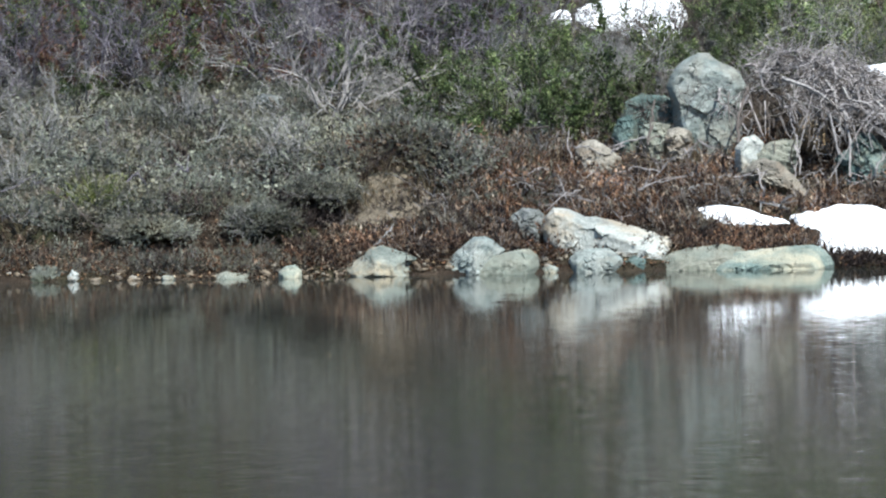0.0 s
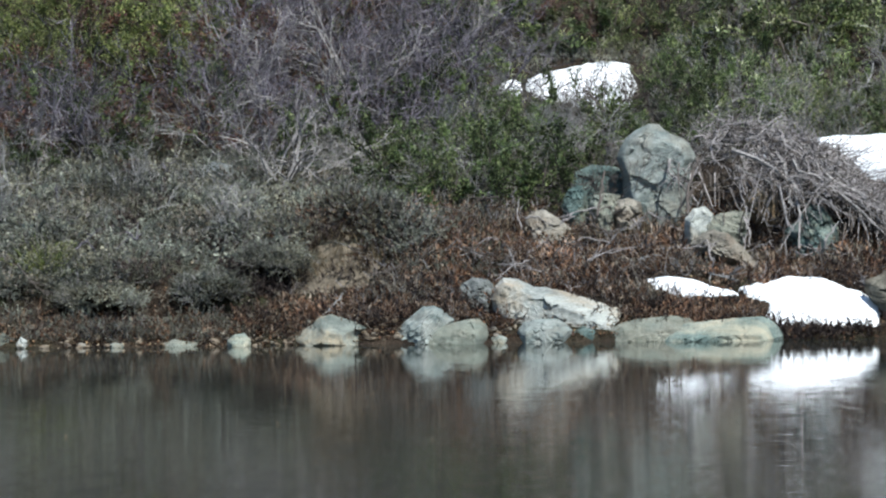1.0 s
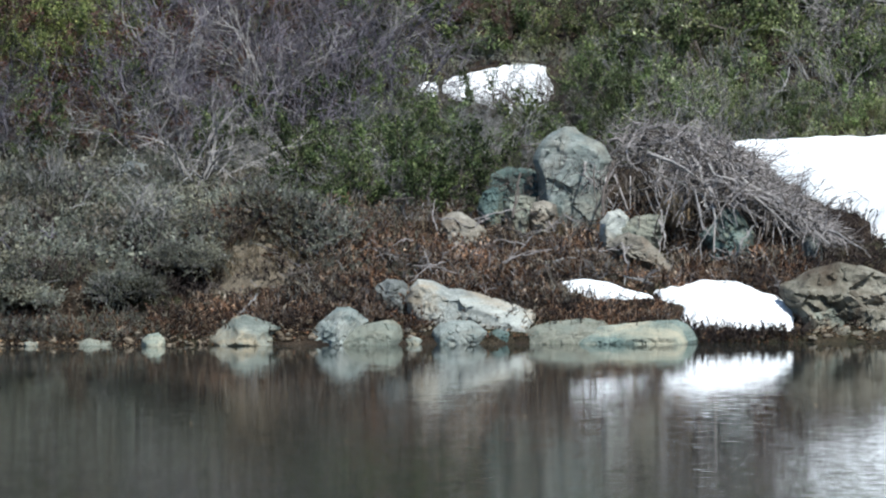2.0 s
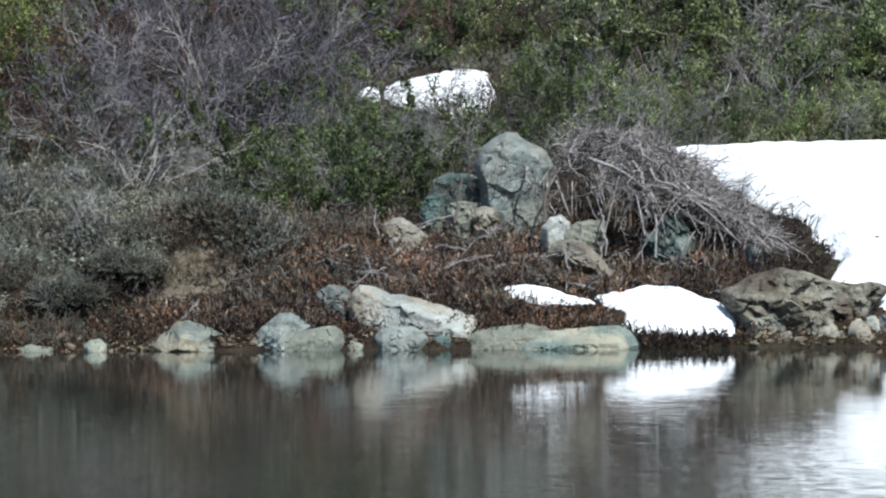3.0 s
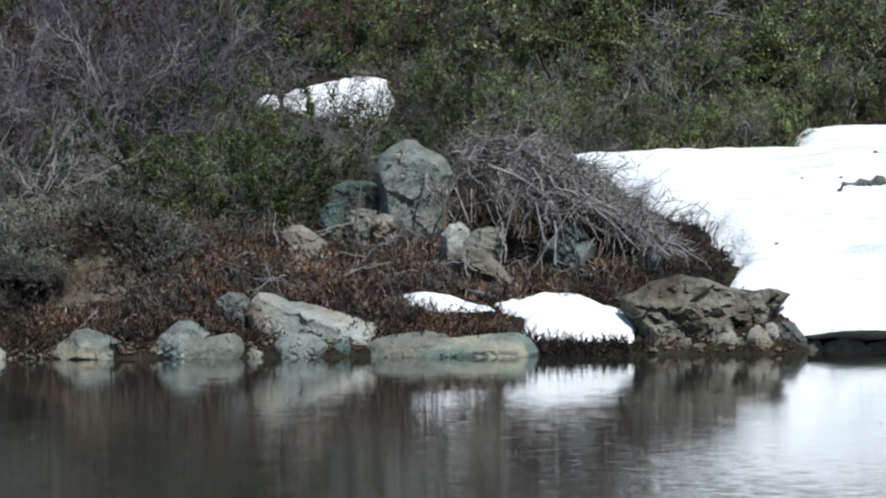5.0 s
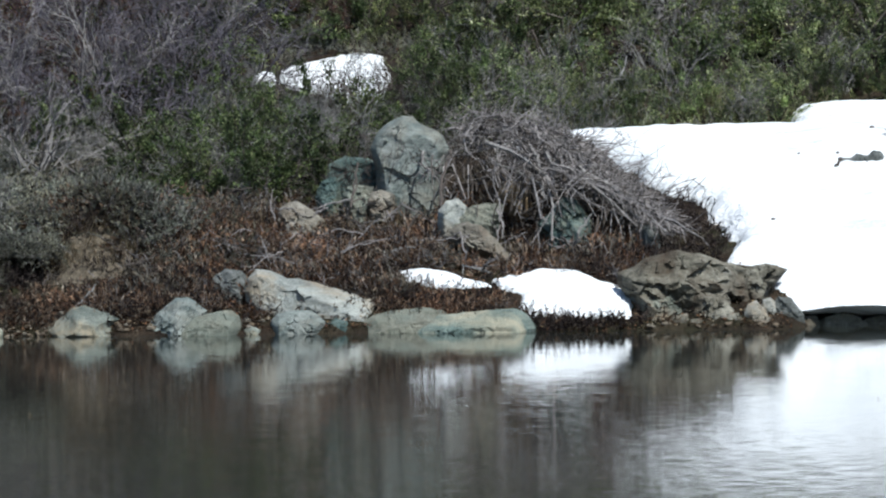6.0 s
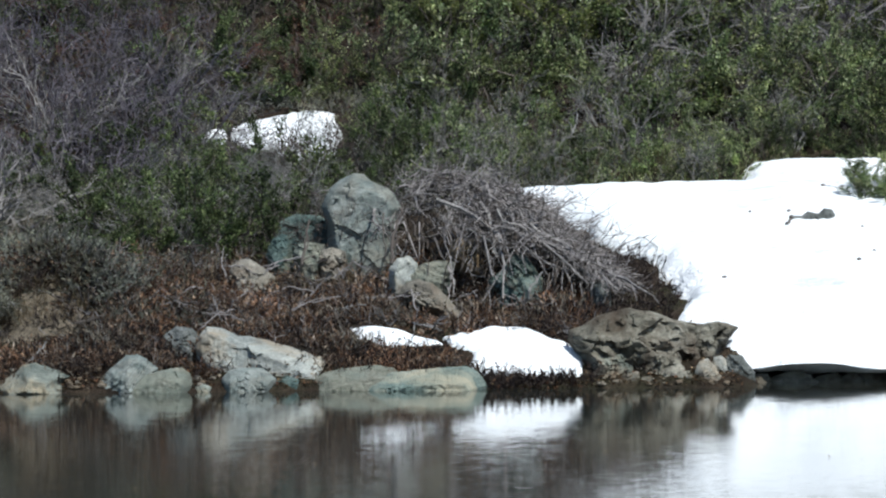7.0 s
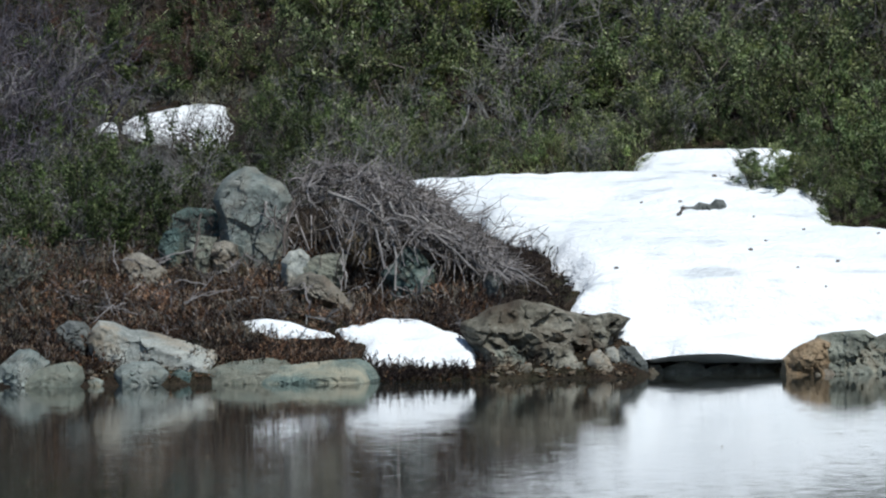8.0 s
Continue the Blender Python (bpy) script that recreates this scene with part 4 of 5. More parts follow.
big_bare_shrubs = [bare_shrub(200 + i, bark_limb, "large leafless shrub with pale forking branches", 0.75, 0.95, 5, radius=0.014, level=3, lean=(0.2, -0.1), name="large_bare_shrub") for i in range(3)]
twiggy_shrubs = [bare_shrub(210 + i, bark_grey, "small twiggy grey shrub on the heath", 0.17, 0.9, 2, radius=0.0035, level=2, name="twiggy_shrub") for i in range(3)]
brown_shrubs = [sage_shrub(170 + i, heath_brown, bark_grey, "low dead brown heath shrub", 0.2, 0.22, twigs=75, size=0.030, slim=0.26, name="dead_heath_shrub") for i in range(3)]
purple_shrubs = [sage_shrub(180 + i, heath_dark, bark_dark, "low dark purplish heath clump, in hollows a stand-in for shade", 0.18, 0.22, twigs=70, size=0.026, slim=0.3, name="dark_heath_clump") for i in range(2)]

def off_face(x, y):
    """Away from the bare grassy face of the hummock."""
    return ((x + 2.42) / 0.36) ** 2 + ((y - 35.0) / 0.34) ** 2 > 1 and ((x + 2.86) / 0.26) ** 2 + ((y - 35.05) / 0.3) ** 2 > 1


# grey-green heath over the left bank
scatter(sage_shrubs, 125, (-5.6, -2.0, 34.85, 37.7), (0.8, 1.3), 1, 0.05, "grey-green heath shrubs", keep=off_face, space=0.16, flat=0.75)
scatter(tan_shrubs, 40, (-5.6, -2.2, 34.9, 37.6), (0.8, 1.2), 46, 0.05, "bleached heath shrubs", keep=off_face, space=0.25)
scatter(purple_shrubs, 22, (-5.4, -2.2, 35.0, 37.4), (0.8, 1.3), 35, 0.05, "dark heath clumps", keep=off_face, space=0.3)
scatter(sage_shrubs, 40, (-5.6, -2.9, 34.18, 34.6), (0.3, 0.62), 41, 0.05, "grey-green heath shrubs", keep=lambda x, y: noise.noise(Vector((x * 1.4, y * 1.4, 2.2))) > -0.2, space=0.12)
scatter(tan_shrubs, 14, (-5.4, -2.4, 34.2, 34.6), (0.35, 0.6), 42, 0.05, "bleached heath shrubs", space=0.2)
scatter(grey_shrubs, 16, (-5.6, -1.9, 35.3, 37.8), (0.35, 0.8), 2, 0.1, "pale leafless shrubs", space=0.3)
# dark clumps along the bank, also painting the shade line under the turf edge
scatter(purple_shrubs, 34, (-5.2, -1.2, 34.25, 34.7), (0.4, 0.75), 3, 0.05, "dark heath clumps", space=0.12)
# dark leaf colour stands in for the shade of a hollow by the rocks
scatter(purple_shrubs, 10, (-2.0, -1.5, 34.5, 34.8), (0.6, 0.95), 72, 0.05, "dark heath clumps", rocks=False, space=0.1)
# turf plants leaning over the lips of the bank
lip_rng = random.Random(71)
for x0, x1, y, z, out in LEDGES:
    for _ in range(int((x1 - x0) * 34)):
        u = lip_rng.uniform(0.06, 0.94)
        k = math.sin(math.pi * u) ** 0.6
        s = lip_rng.uniform(0.32, 0.62)
        near = copy_thing(lip_rng.choice(tussocks), pose(x0 + u * (x1 - x0), y - out * k * 1.0 + lip_rng.uniform(0.0, 0.3), z - 0.055, lip_rng.uniform(5, 55), lip_rng.uniform(-12, 12), lip_rng.uniform(-40, 40)))
        near.scale = (s, s, s * 0.8)
        tagged(near, group="tussocks on the turf lip")
hang = Soup()
for x0, x1, y, z, out in LEDGES:
    for _ in range(int((x1 - x0) * 1500)):
        u = lip_rng.uniform(0.03, 0.97)
        x, k = x0 + u * (x1 - x0), math.sin(math.pi * u) ** 0.6
        lip = y + 0.12 * (1 - k) - out * k * (0.9 + 0.7 * noise.noise(Vector((x * 5, y, 1))))
        p = Vector((x, lip + lip_rng.uniform(-0.01, 0.16), z + 0.05 * noise.noise(Vector((x * 3.5, y, 9))) - 0.05 * (1 - k) + lip_rng.uniform(-0.06, 0.01)))
        d = Vector((lip_rng.uniform(-0.7, 0.7), lip_rng.uniform(-1.0, -0.2), lip_rng.uniform(-0.9, 0.7))).normalized()
        size = lip_rng.uniform(0.02, 0.045)
        hang.leaf(p, d, wild(lip_rng) + Vector((0.01, 0, 0)), size, size * 0.3)
        hang.leaf(p + d * size * 0.7, d + wild(lip_rng, 0.7), wild(lip_rng) + Vector((0.01, 0, 0)), size, size * 0.3)
tagged(hang.link("hanging_heath", leaf_sage), "grey-green heath hanging over the turf lips", "heath", kind="stuff")
# leafless and reddish shrubs above them
scatter(dark_shrubs, 16, (-5.6, -1.6, 38.2, 40.4), (0.45, 0.75), 28, 0.1, "dark green shrubs", space=0.3)
scatter(lilac_shrubs, 46, (-5.4, -1.6, 37.6, 40.6), (0.7, 1.2), 4, 0.15, "greyish purple leafless shrubs", keep=lambda x, y: x > -3.5 or (y < 38.3 and x < -4), space=0.22)
scatter(dark_shrubs, 22, (-5.2, -1.9, 37.2, 38.8), (0.6, 0.9), 5, 0.1, "dark green shrubs", space=0.3)
scatter(red_shrubs, 34, (-6.0, -2.2, 38.7, 42.0), (0.7, 1.1), 6, 0.1, "reddish-brown shrubs", space=0.3)
scatter(lime_shrubs, 26, (-6.2, -3.6, 39.6, 42.5), (0.7, 1.1), 7, 0.1, "yellow-green shrubs", space=0.28)
scatter(lime_shrubs, 34, (-5.6, -3.5, 38.9, 40.2), (0.55, 0.85), 55, 0.1, "yellow-green shrubs", space=0.2)
scatter(red_shrubs, 44, (-5.6, -3.0, 37.7, 39.0), (0.5, 0.8), 56, 0.1, "reddish-brown shrubs", space=0.22)
scatter(red_shrubs, 16, (-3.4, -1.6, 38.2, 39.6), (0.45, 0.7), 66, 0.1, "reddish-brown shrubs", space=0.25)
scatter(big_bare_shrubs, 5, (-2.4, -1.05, 36.4, 37.3), (0.4, 0.6), 67, 0.1, "large pale leafless shrubs", space=0.25)
# dark green clump beside the tall boulder
scatter(dark_shrubs, 30, (-2.1, -0.95, 36.3, 37.6), (0.6, 0.95), 8, 0.1, "dark green shrubs", space=0.18)
scatter(grey_shrubs, 12, (-2.0, -0.9, 36.4, 37.5), (0.5, 0.8), 34, 0.1, "pale leafless shrubs", space=0.2)
scatter(dark_shrubs, 14, (-2.2, -0.3, 37.3, 38.3), (0.5, 0.8), 60, 0.1, "dark green shrubs", space=0.2)
scatter(sage_shrubs, 14, (-2.2, -0.6, 37.3, 38.4), (0.7, 1.1), 9, 0.1, "grey-green heath shrubs", space=0.2)
scatter(grey_shrubs, 9, (-1.9, 0.2, 37.0, 38.6), (0.5, 0.8), 10, 0.12, "pale leafless shrubs", space=0.25)
scatter(sage_shrubs, 26, (-1.75, -0.35, 37.8, 38.45), (0.4, 0.7), 21, -0.03, "grey-green heath shrubs", space=0.12)
scatter(grey_shrubs, 16, (-1.7, -0.3, 37.9, 38.4), (0.25, 0.5), 22, -0.06, "pale leafless shrubs", space=0.14)
scatter(olive_shrubs, 14, (-2.1, -0.1, 39.2, 40.2), (0.4, 0.7), 23, -0.04, "olive-green shrubs", space=0.2)
scatter(sage_shrubs, 10, (-1.5, -0.4, 39.35, 39.7), (0.5, 0.8), 62, 0.04, "grey-green heath shrubs", space=0.12)
scatter(dark_shrubs, 10, (-0.42, 0.1, 38.3, 39.4), (0.5, 0.8), 24, 0.02, "dark green shrubs", space=0.22)
# brown heath over the middle bank
scatter(brown_shrubs, 140, (-2.6, 0.9, 34.3, 36.1), (0.5, 1.15), 11, 0.13, "dead brown heath shrubs", keep=off_face, space=0.12)
# dark clumps paint the shade below the hummock's crown
scatter(purple_shrubs, 10, (-2.5, -2.0, 35.3, 35.5), (0.7, 0.9), 29, 0.0, "dark heath clumps", space=0.08)
scatter(twiggy_shrubs, 110, (-2.2, 1.0, 34.5, 36.3), (0.7, 1.5), 25, 0.05, "small grey twiggy shrubs", space=0.14)
scatter(sage_shrubs, 26, (-2.8, -1.9, 35.35, 36.1), (0.7, 1.1), 26, 0.0, "grey-green heath shrubs", space=0.12)
# dark clumps paint the shade under the overhang beside the bare soil
scatter(purple_shrubs, 18, (-3.05, -2.68, 34.95, 35.35), (0.9, 1.2), 27, 0.0, "dark heath clumps", space=0.1)
scatter(purple_shrubs, 26, (-2.4, 1.3, 34.3, 35.2), (0.5, 0.9), 12, 0.13, "dark heath clumps", space=0.15)
scatter(tan_shrubs, 46, (-2.3, 0.9, 34.6, 36.3), (0.6, 1.1), 36, 0.1, "bleached heath shrubs", keep=off_face, space=0.2)
scatter(dark_bare_shrubs, 7, (-1.25, -0.55, 38.25, 38.5), (0.5, 0.9), 37, -0.2, "dark twigs before the snow", space=0.12)
scatter(dark_bare_shrubs, 3, (-1.2, -0.5, 38.25, 38.5), (0.5, 0.8), 68, -0.3, "dark twigs before the snow", space=0.1)
scatter(dark_shrubs, 6, (-1.05, -0.45, 36.45, 36.8), (0.45, 0.65), 38, 0.05, "dark green shrubs", space=0.15)
scatter(dark_bare_shrubs, 8, (-1.05, 0.0, 35.95, 36.6), (0.5, 0.8), 39, 0.05, "dark leafless shrubs", rocks=False, space=0.12)
# olive thicket behind the snow
scatter(dark_shrubs, 24, (-2.6, -0.2, 39.4, 42.2), (0.6, 1.1), 47, 0.1, "dark green shrubs", space=0.3)
scatter(red_shrubs, 22, (-2.8, -0.4, 39.6, 42.4), (0.6, 1.0), 48, 0.1, "reddish-brown shrubs", space=0.3)
scatter(dark_bare_shrubs, 16, (-2.6, -0.2, 39.4, 41.5), (0.8, 1.3), 49, 0.1, "dark leafless shrubs", space=0.3)
scatter(olive_shrubs, 60, (-0.3, 4.8, 39.0, 42.6), (0.6, 1.4), 13, 0.15, "olive-green shrubs", space=0.3)
scatter(dark_shrubs, 14, (0.0, 3.2, 38.5, 41.5), (0.8, 1.3), 14, 0.12, "dark green shrubs", space=0.3)
scatter(green_shrubs, 46, (0.2, 5.2, 38.5, 42.0), (0.7, 1.2), 59, 0.12, "mid-green shrubs", space=0.26)
scatter(lime_shrubs, 38, (0.3, 2.2, 40.1, 42.2), (0.8, 1.3), 40, 0.15, "yellow-green shrubs", space=0.2)
scatter(lime_shrubs, 22, (-0.6, 4.8, 39.6, 42.0), (0.6, 1.0), 15, 0.15, "yellow-green shrubs", space=0.26)
scatter(olive_shrubs, 22, (-0.2, 2.6, 38.0, 38.8), (0.4, 0.7), 57, 0.02, "olive-green shrubs", space=0.17)
scatter(green_shrubs, 20, (-0.2, 2.6, 37.95, 38.9), (0.4, 0.7), 58, 0.02, "mid-green shrubs", space=0.17)
scatter(grey_shrubs, 20, (-0.4, 2.6, 37.95, 38.8), (0.35, 0.7), 16, 0.04, "pale leafless shrubs", space=0.17)
scatter(grey_shrubs, 18, (-0.2, 3.2, 38.7, 40.2), (0.5, 0.85), 65, 0.05, "pale leafless shrubs", space=0.25)
scatter(grey_shrubs, 16, (1.4, 4.8, 39.4, 40.8), (0.6, 0.9), 30, 0.1, "pale leafless shrubs", space=0.3)
scatter(sage_shrubs, 16, (0.1, 2.3, 37.85, 38.7), (0.6, 0.9), 33, 0.0, "grey-green heath shrubs", space=0.13)
scatter(lilac_shrubs, 44, (1.5, 4.6, 40.0, 42.6), (0.8, 1.2), 17, 0.1, "greyish purple leafless shrubs", space=0.3)
# the bushes standing in the snow
scatter(green_shrubs, 8, (3.42, 3.8, 36.65, 37.4), (0.35, 0.55), 61, 0.03, "mid-green shrubs", space=0.14)
scatter(green_shrubs, 20, (3.62, 5.2, 36.7, 38.5), (0.7, 1.1), 18, 0.02, "mid-green shrubs", space=0.22)
scatter(olive_shrubs, 20, (2.4, 5.2, 38.55, 39.6), (0.7, 1.0), 19, 0.04, "olive-green shrubs", space=0.25)
scatter(green_shrubs, 9, (2.88, 3.26, 37.12, 37.36), (0.4, 0.55), 53, -0.6, "mid-green shrubs", space=0.12, sink=-0.08)
scatter(olive_shrubs, 5, (2.95, 3.3, 37.2, 37.5), (0.4, 0.5), 54, -0.6, "olive-green shrubs", space=0.14, sink=-0.08)
scatter(green_shrubs, 12, (3.42, 3.9, 37.2, 38.4), (0.55, 0.8), 63, 0.02, "mid-green shrubs", space=0.17)
scatter(dark_shrubs, 12, (1.9, 3.5, 38.32, 38.75), (0.4, 0.6), 64, 0.02, "dark green shrubs", space=0.15)
# hill behind
scatter(olive_shrubs + red_shrubs + lilac_shrubs, 28, (-6.5, 5.5, 42.4, 45.5), (1.1, 1.7), 20, 0.1, "hillside shrubs", space=0.45)
# tall pale dead shrubs among the heath
for k, (x, y, s, turn) in enumerate([(-2.95, 36.95, 0.78, 0.4), (-2.88, 37.05, 0.66, 3.3), (-3.30, 37.6, 0.8, 2.1), (-2.55, 38.2, 0.8, 4.0), (-4.6, 37.3, 0.6, 1.0)]):
    tall_one = copy_thing(big_bare_shrubs[k % 3], pose(x, y, height(x, y), 0, 0, math.degrees(turn)))
    tall_one.scale = (s, s, s)
scatter(dark_shrubs, 12, (-4.2, -2.4, 40.0, 42.2), (0.7, 1.1), 50, 0.1, "dark green shrubs", space=0.35)
scatter(big_bare_shrubs, 4, (-3.4, -1.9, 38.3, 39.5), (0.7, 1.1), 43, 0.15, "large pale leafless shrubs", space=0.5)
scatter(big_bare_shrubs, 9, (1.4, 4.2, 39.4, 40.8), (0.8, 1.1), 44, 0.15, "large pale leafless shrubs", space=0.5)
scatter(big_bare_shrubs, 4, (0.2, 2.0, 38.1, 38.6), (0.4, 0.6), 45, 0.1, "large pale leafless shrubs", space=0.4)
for proto in tussocks + green_shrubs + dark_shrubs + olive_shrubs + lime_shrubs + red_shrubs + lilac_shrubs + grey_shrubs + sage_shrubs + brown_shrubs + purple_shrubs + tan_shrubs + dark_bare_shrubs + big_bare_shrubs + twiggy_shrubs:
    for o in (*proto.children, proto):
        bpy.data.objects.remove(o)


# ---- brush pile of dead branches over the rocks ----
def brush_pile():
    rng = random.Random(77)
    pile = tagged(new("brush_pile"), "tangled pile of dead grey branches draped over rocks", "dead branches")
    c, r = Vector((0.62, 36.15, 0.52)), Vector((1.10, 1.0, 0.80))
    # inner collects twigs in dark bark, painting shade into the pile's gaps
    fine, inner = Soup(), Soup()

    def dome(q, lift):
        inside = 1 - q.x * q.x - q.y * q.y
        z = math.sqrt(inside) if inside > 0 else inside * 0.8
        lower = 0.70 - 0.60 * q.x - 0.55 * max(q.x - 0.1, 0) + 0.16 * noise.noise(Vector((q.x * 2.5, q.y * 2.5, 4)))
        return Vector((c.x + q.x * r.x * lift, c.y + q.y * r.y * lift, c.z + z * r.z * lift * lower))

    def gap(w):
        """Thin cover where the stones and the hollow under the pile lie open."""
        open_stone = (w.x < 0.12 and w.z < 0.86) or (abs(w.x - 0.55) < 0.15 and w.z < 0.76) or (abs(w.x - 0.22) < 0.09 and 0.74 < w.z < 0.90) or (abs(w.x + 0.08) < 0.12 and 0.86 < w.z < 1.06)
        return open_stone and rng.random() < 0.6

    for k in range(230):
        limb = k < 34
        thick = rng.uniform(0.009, 0.016) if limb else rng.uniform(0.0045, 0.008)
        p = Vector((rng.uniform(-0.9, 0.4 if limb else 0.75), rng.uniform(-0.75, 0.3), 0))
        a = rng.gauss(-0.6, 0.8 if limb else 1.2)
        d = Vector((math.cos(a), math.sin(a), 0)) * rng.uniform(0.7, 1.1)
        pts, lift = [], rng.uniform(1.0, 1.1) if limb else rng.uniform(0.85, 1.1)
        for i in range(rng.randint(6, 11)):
            q = p + d * (i * 0.09)
            if q.length > 1.02:
                break
            w = dome(q, lift) + wild(rng, 0.022)
            if w.z < height(w.x, w.y) + 0.02 or gap(w) or (w.x < 0.0 and i > 1 and rng.random() < 0.25):
                break
            pts.append(w)
            d = d + Vector((rng.uniform(-0.32, 0.32), rng.uniform(-0.32, 0.32), 0))
            lift += rng.uniform(-0.02, 0.025)
        if len(pts) < 3:
            continue
        for i in range(1, len(pts)):
            for _ in range(5):
                s = pts[i - 1].lerp(pts[i], rng.random())
                e = s + ((pts[i] - pts[i - 1]).normalized() * 0.7 + wild(rng, 1.0)).normalized() * rng.uniform(0.06, 0.2)
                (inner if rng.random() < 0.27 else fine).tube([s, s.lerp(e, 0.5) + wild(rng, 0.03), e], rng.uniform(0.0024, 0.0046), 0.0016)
        b = Soup()
        b.tube(pts, thick, thick * 0.4, 5)
        b.link("branch", rng.choice((bark_limb, bark_grey, bark_grey, bark_heap) if limb else (bark_grey, bark_heap, bark_heap, bark_dark, bark_pale)), pile)
    for _ in range(150):
        # thin twigs that hang over the stones in front
        q = Vector((rng.uniform(-0.75, 0.85), rng.uniform(-0.85, -0.25), 0))
        s = dome(q, rng.uniform(0.9, 1.05))
        e = s + Vector((rng.uniform(-0.08, 0.12), rng.uniform(-0.2, -0.05), rng.uniform(-0.3, -0.08)))
        if e.z > height(e.x, e.y) and not gap(e):
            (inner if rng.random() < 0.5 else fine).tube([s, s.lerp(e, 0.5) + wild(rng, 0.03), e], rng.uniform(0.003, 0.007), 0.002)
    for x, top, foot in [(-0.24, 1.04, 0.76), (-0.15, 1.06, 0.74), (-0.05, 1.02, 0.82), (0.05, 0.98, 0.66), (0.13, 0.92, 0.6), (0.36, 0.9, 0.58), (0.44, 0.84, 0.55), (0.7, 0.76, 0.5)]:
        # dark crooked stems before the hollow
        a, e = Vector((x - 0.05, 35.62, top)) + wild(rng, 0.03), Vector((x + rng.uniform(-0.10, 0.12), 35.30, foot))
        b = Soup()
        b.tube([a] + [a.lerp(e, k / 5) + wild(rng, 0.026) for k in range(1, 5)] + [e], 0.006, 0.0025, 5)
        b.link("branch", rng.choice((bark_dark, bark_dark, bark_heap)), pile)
    for _ in range(46):
        # sprays that reach out over the snow
        q = Vector((rng.uniform(0.0, 0.8), rng.uniform(-0.2, 0.45), 0))
        s = dome(q, 0.98)
        d = Vector((rng.uniform(0.2, 1.0), rng.uniform(-0.4, 0.3), rng.uniform(0.05, 0.5))).normalized()
        m = s + d * rng.uniform(0.10, 0.2) + wild(rng, 0.02)
        e = m + (d + wild(rng, 0.35)).normalized() * rng.uniform(0.08, 0.2)
        fine.tube([s, m, e], 0.0045, 0.0018)
        for _ in range(3):
            fine.tube([m.lerp(e, rng.random()), e + wild(rng, 0.09)], 0.0028, 0.0015)
    # filling twigs, five in six dark to paint the shaded interior
    for k in range(1100):
        q = Vector((rng.uniform(-1, 1), rng.uniform(-1, 1), 0))
        if q.length > 1:
            continue
        s = dome(q, rng.uniform(0.45, 0.92))
        if s.z > height(s.x, s.y) + 0.02 and not gap(s):
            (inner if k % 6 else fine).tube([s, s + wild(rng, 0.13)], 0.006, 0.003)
    tagged(fine.link("twig_growth", bark_heap, pile), kind="stuff")
    tagged(inner.link("inner_twig_growth", bark_dark, pile, "twigs in dark bark that paint shade into the pile"), kind="stuff")


brush_pile()


# ---- heath, dry grass, litter, pebbles: uncountable ----
def heath(name, count, box, material, seed, label, tall=(0.05, 0.14), keep=None, gap=0.0):
    rng, soup = random.Random(seed), Soup()
    while count:
        count -= 1
        x, y = rng.uniform(box[0], box[1]), rng.uniform(box[2], box[3])
        if not clear(x, y, gap, False) or (keep and not keep(x, y)):
            continue
        if before_rock(x, y) and rng.random() < 0.75:
            continue
        p = Vector((x, y, height(x, y) - 0.01))
        d = (Vector((0, -0.25, 0.45)) + wild(rng, 1.0)).normalized()
        n = rng.uniform(*tall)
        q = p + d * n
        soup.tube([p, q], 0.0032, 0.0014)
        for _ in range(6):
            s = rng.uniform(0.017, 0.038)
            soup.leaf(p.lerp(q, rng.uniform(0.2, 1)), d + wild(rng, 0.9), wild(rng) + Vector((0.01, 0, 0)), s, s * 0.27)
    return tagged(soup.link(name, material), label, "heath", kind="stuff")


heath("brown_heath", 9000, (-2.9, 1.1, 34.15, 36.4), heath_brown, 31, "matted reddish-brown dead heath on the bank", keep=off_face, gap=0.05)
heath("brown_heath", 800, (-5.5, -2.6, 34.12, 34.7), heath_brown, 32, "matted brown dead heath along the shore", keep=off_face)
heath("dark_heath", 900, (0.2, 1.1, 34.08, 34.3), heath_dark, 38, "dark turf edge below the snow patch", (0.04, 0.09))
heath("tan_heath", 1300, (-5.5, -2.6, 34.12, 34.8), heath_tan, 40, "bleached low heath along the shore", (0.04, 0.1))
heath("dark_heath", 3000, (-5.5, 1.35, 34.10, 34.75), heath_dark, 33, "dark purplish heath along the undercut bank", keep=lambda x, y: x > -2.6 or noise.noise(Vector((x * 2.2, y * 2.2, 7))) > 0.1)
heath("grey_green_heath", 17000, (-5.6, -1.4, 34.85, 38.6), leaf_sage, 34, "grey-green low heath on the slope", keep=off_face)
heath("green_heath", 1500, (0.1, 2.3, 37.7, 38.7), leaf_olive, 39, "olive undergrowth above the snow", (0.08, 0.18))
heath("olive_heath", 7000, (-6.0, 5.0, 38.4, 42.5), leaf_olive, 37, "low olive undergrowth between the shrubs", (0.08, 0.2))
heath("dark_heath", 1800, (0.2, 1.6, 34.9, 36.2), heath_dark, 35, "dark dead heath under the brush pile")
heath("green_moss", 110, (-4.33, -4.2, 35.1, 35.2), leaf_lime, 36, "bright green clump of moss on the bank", (0.2, 0.3))


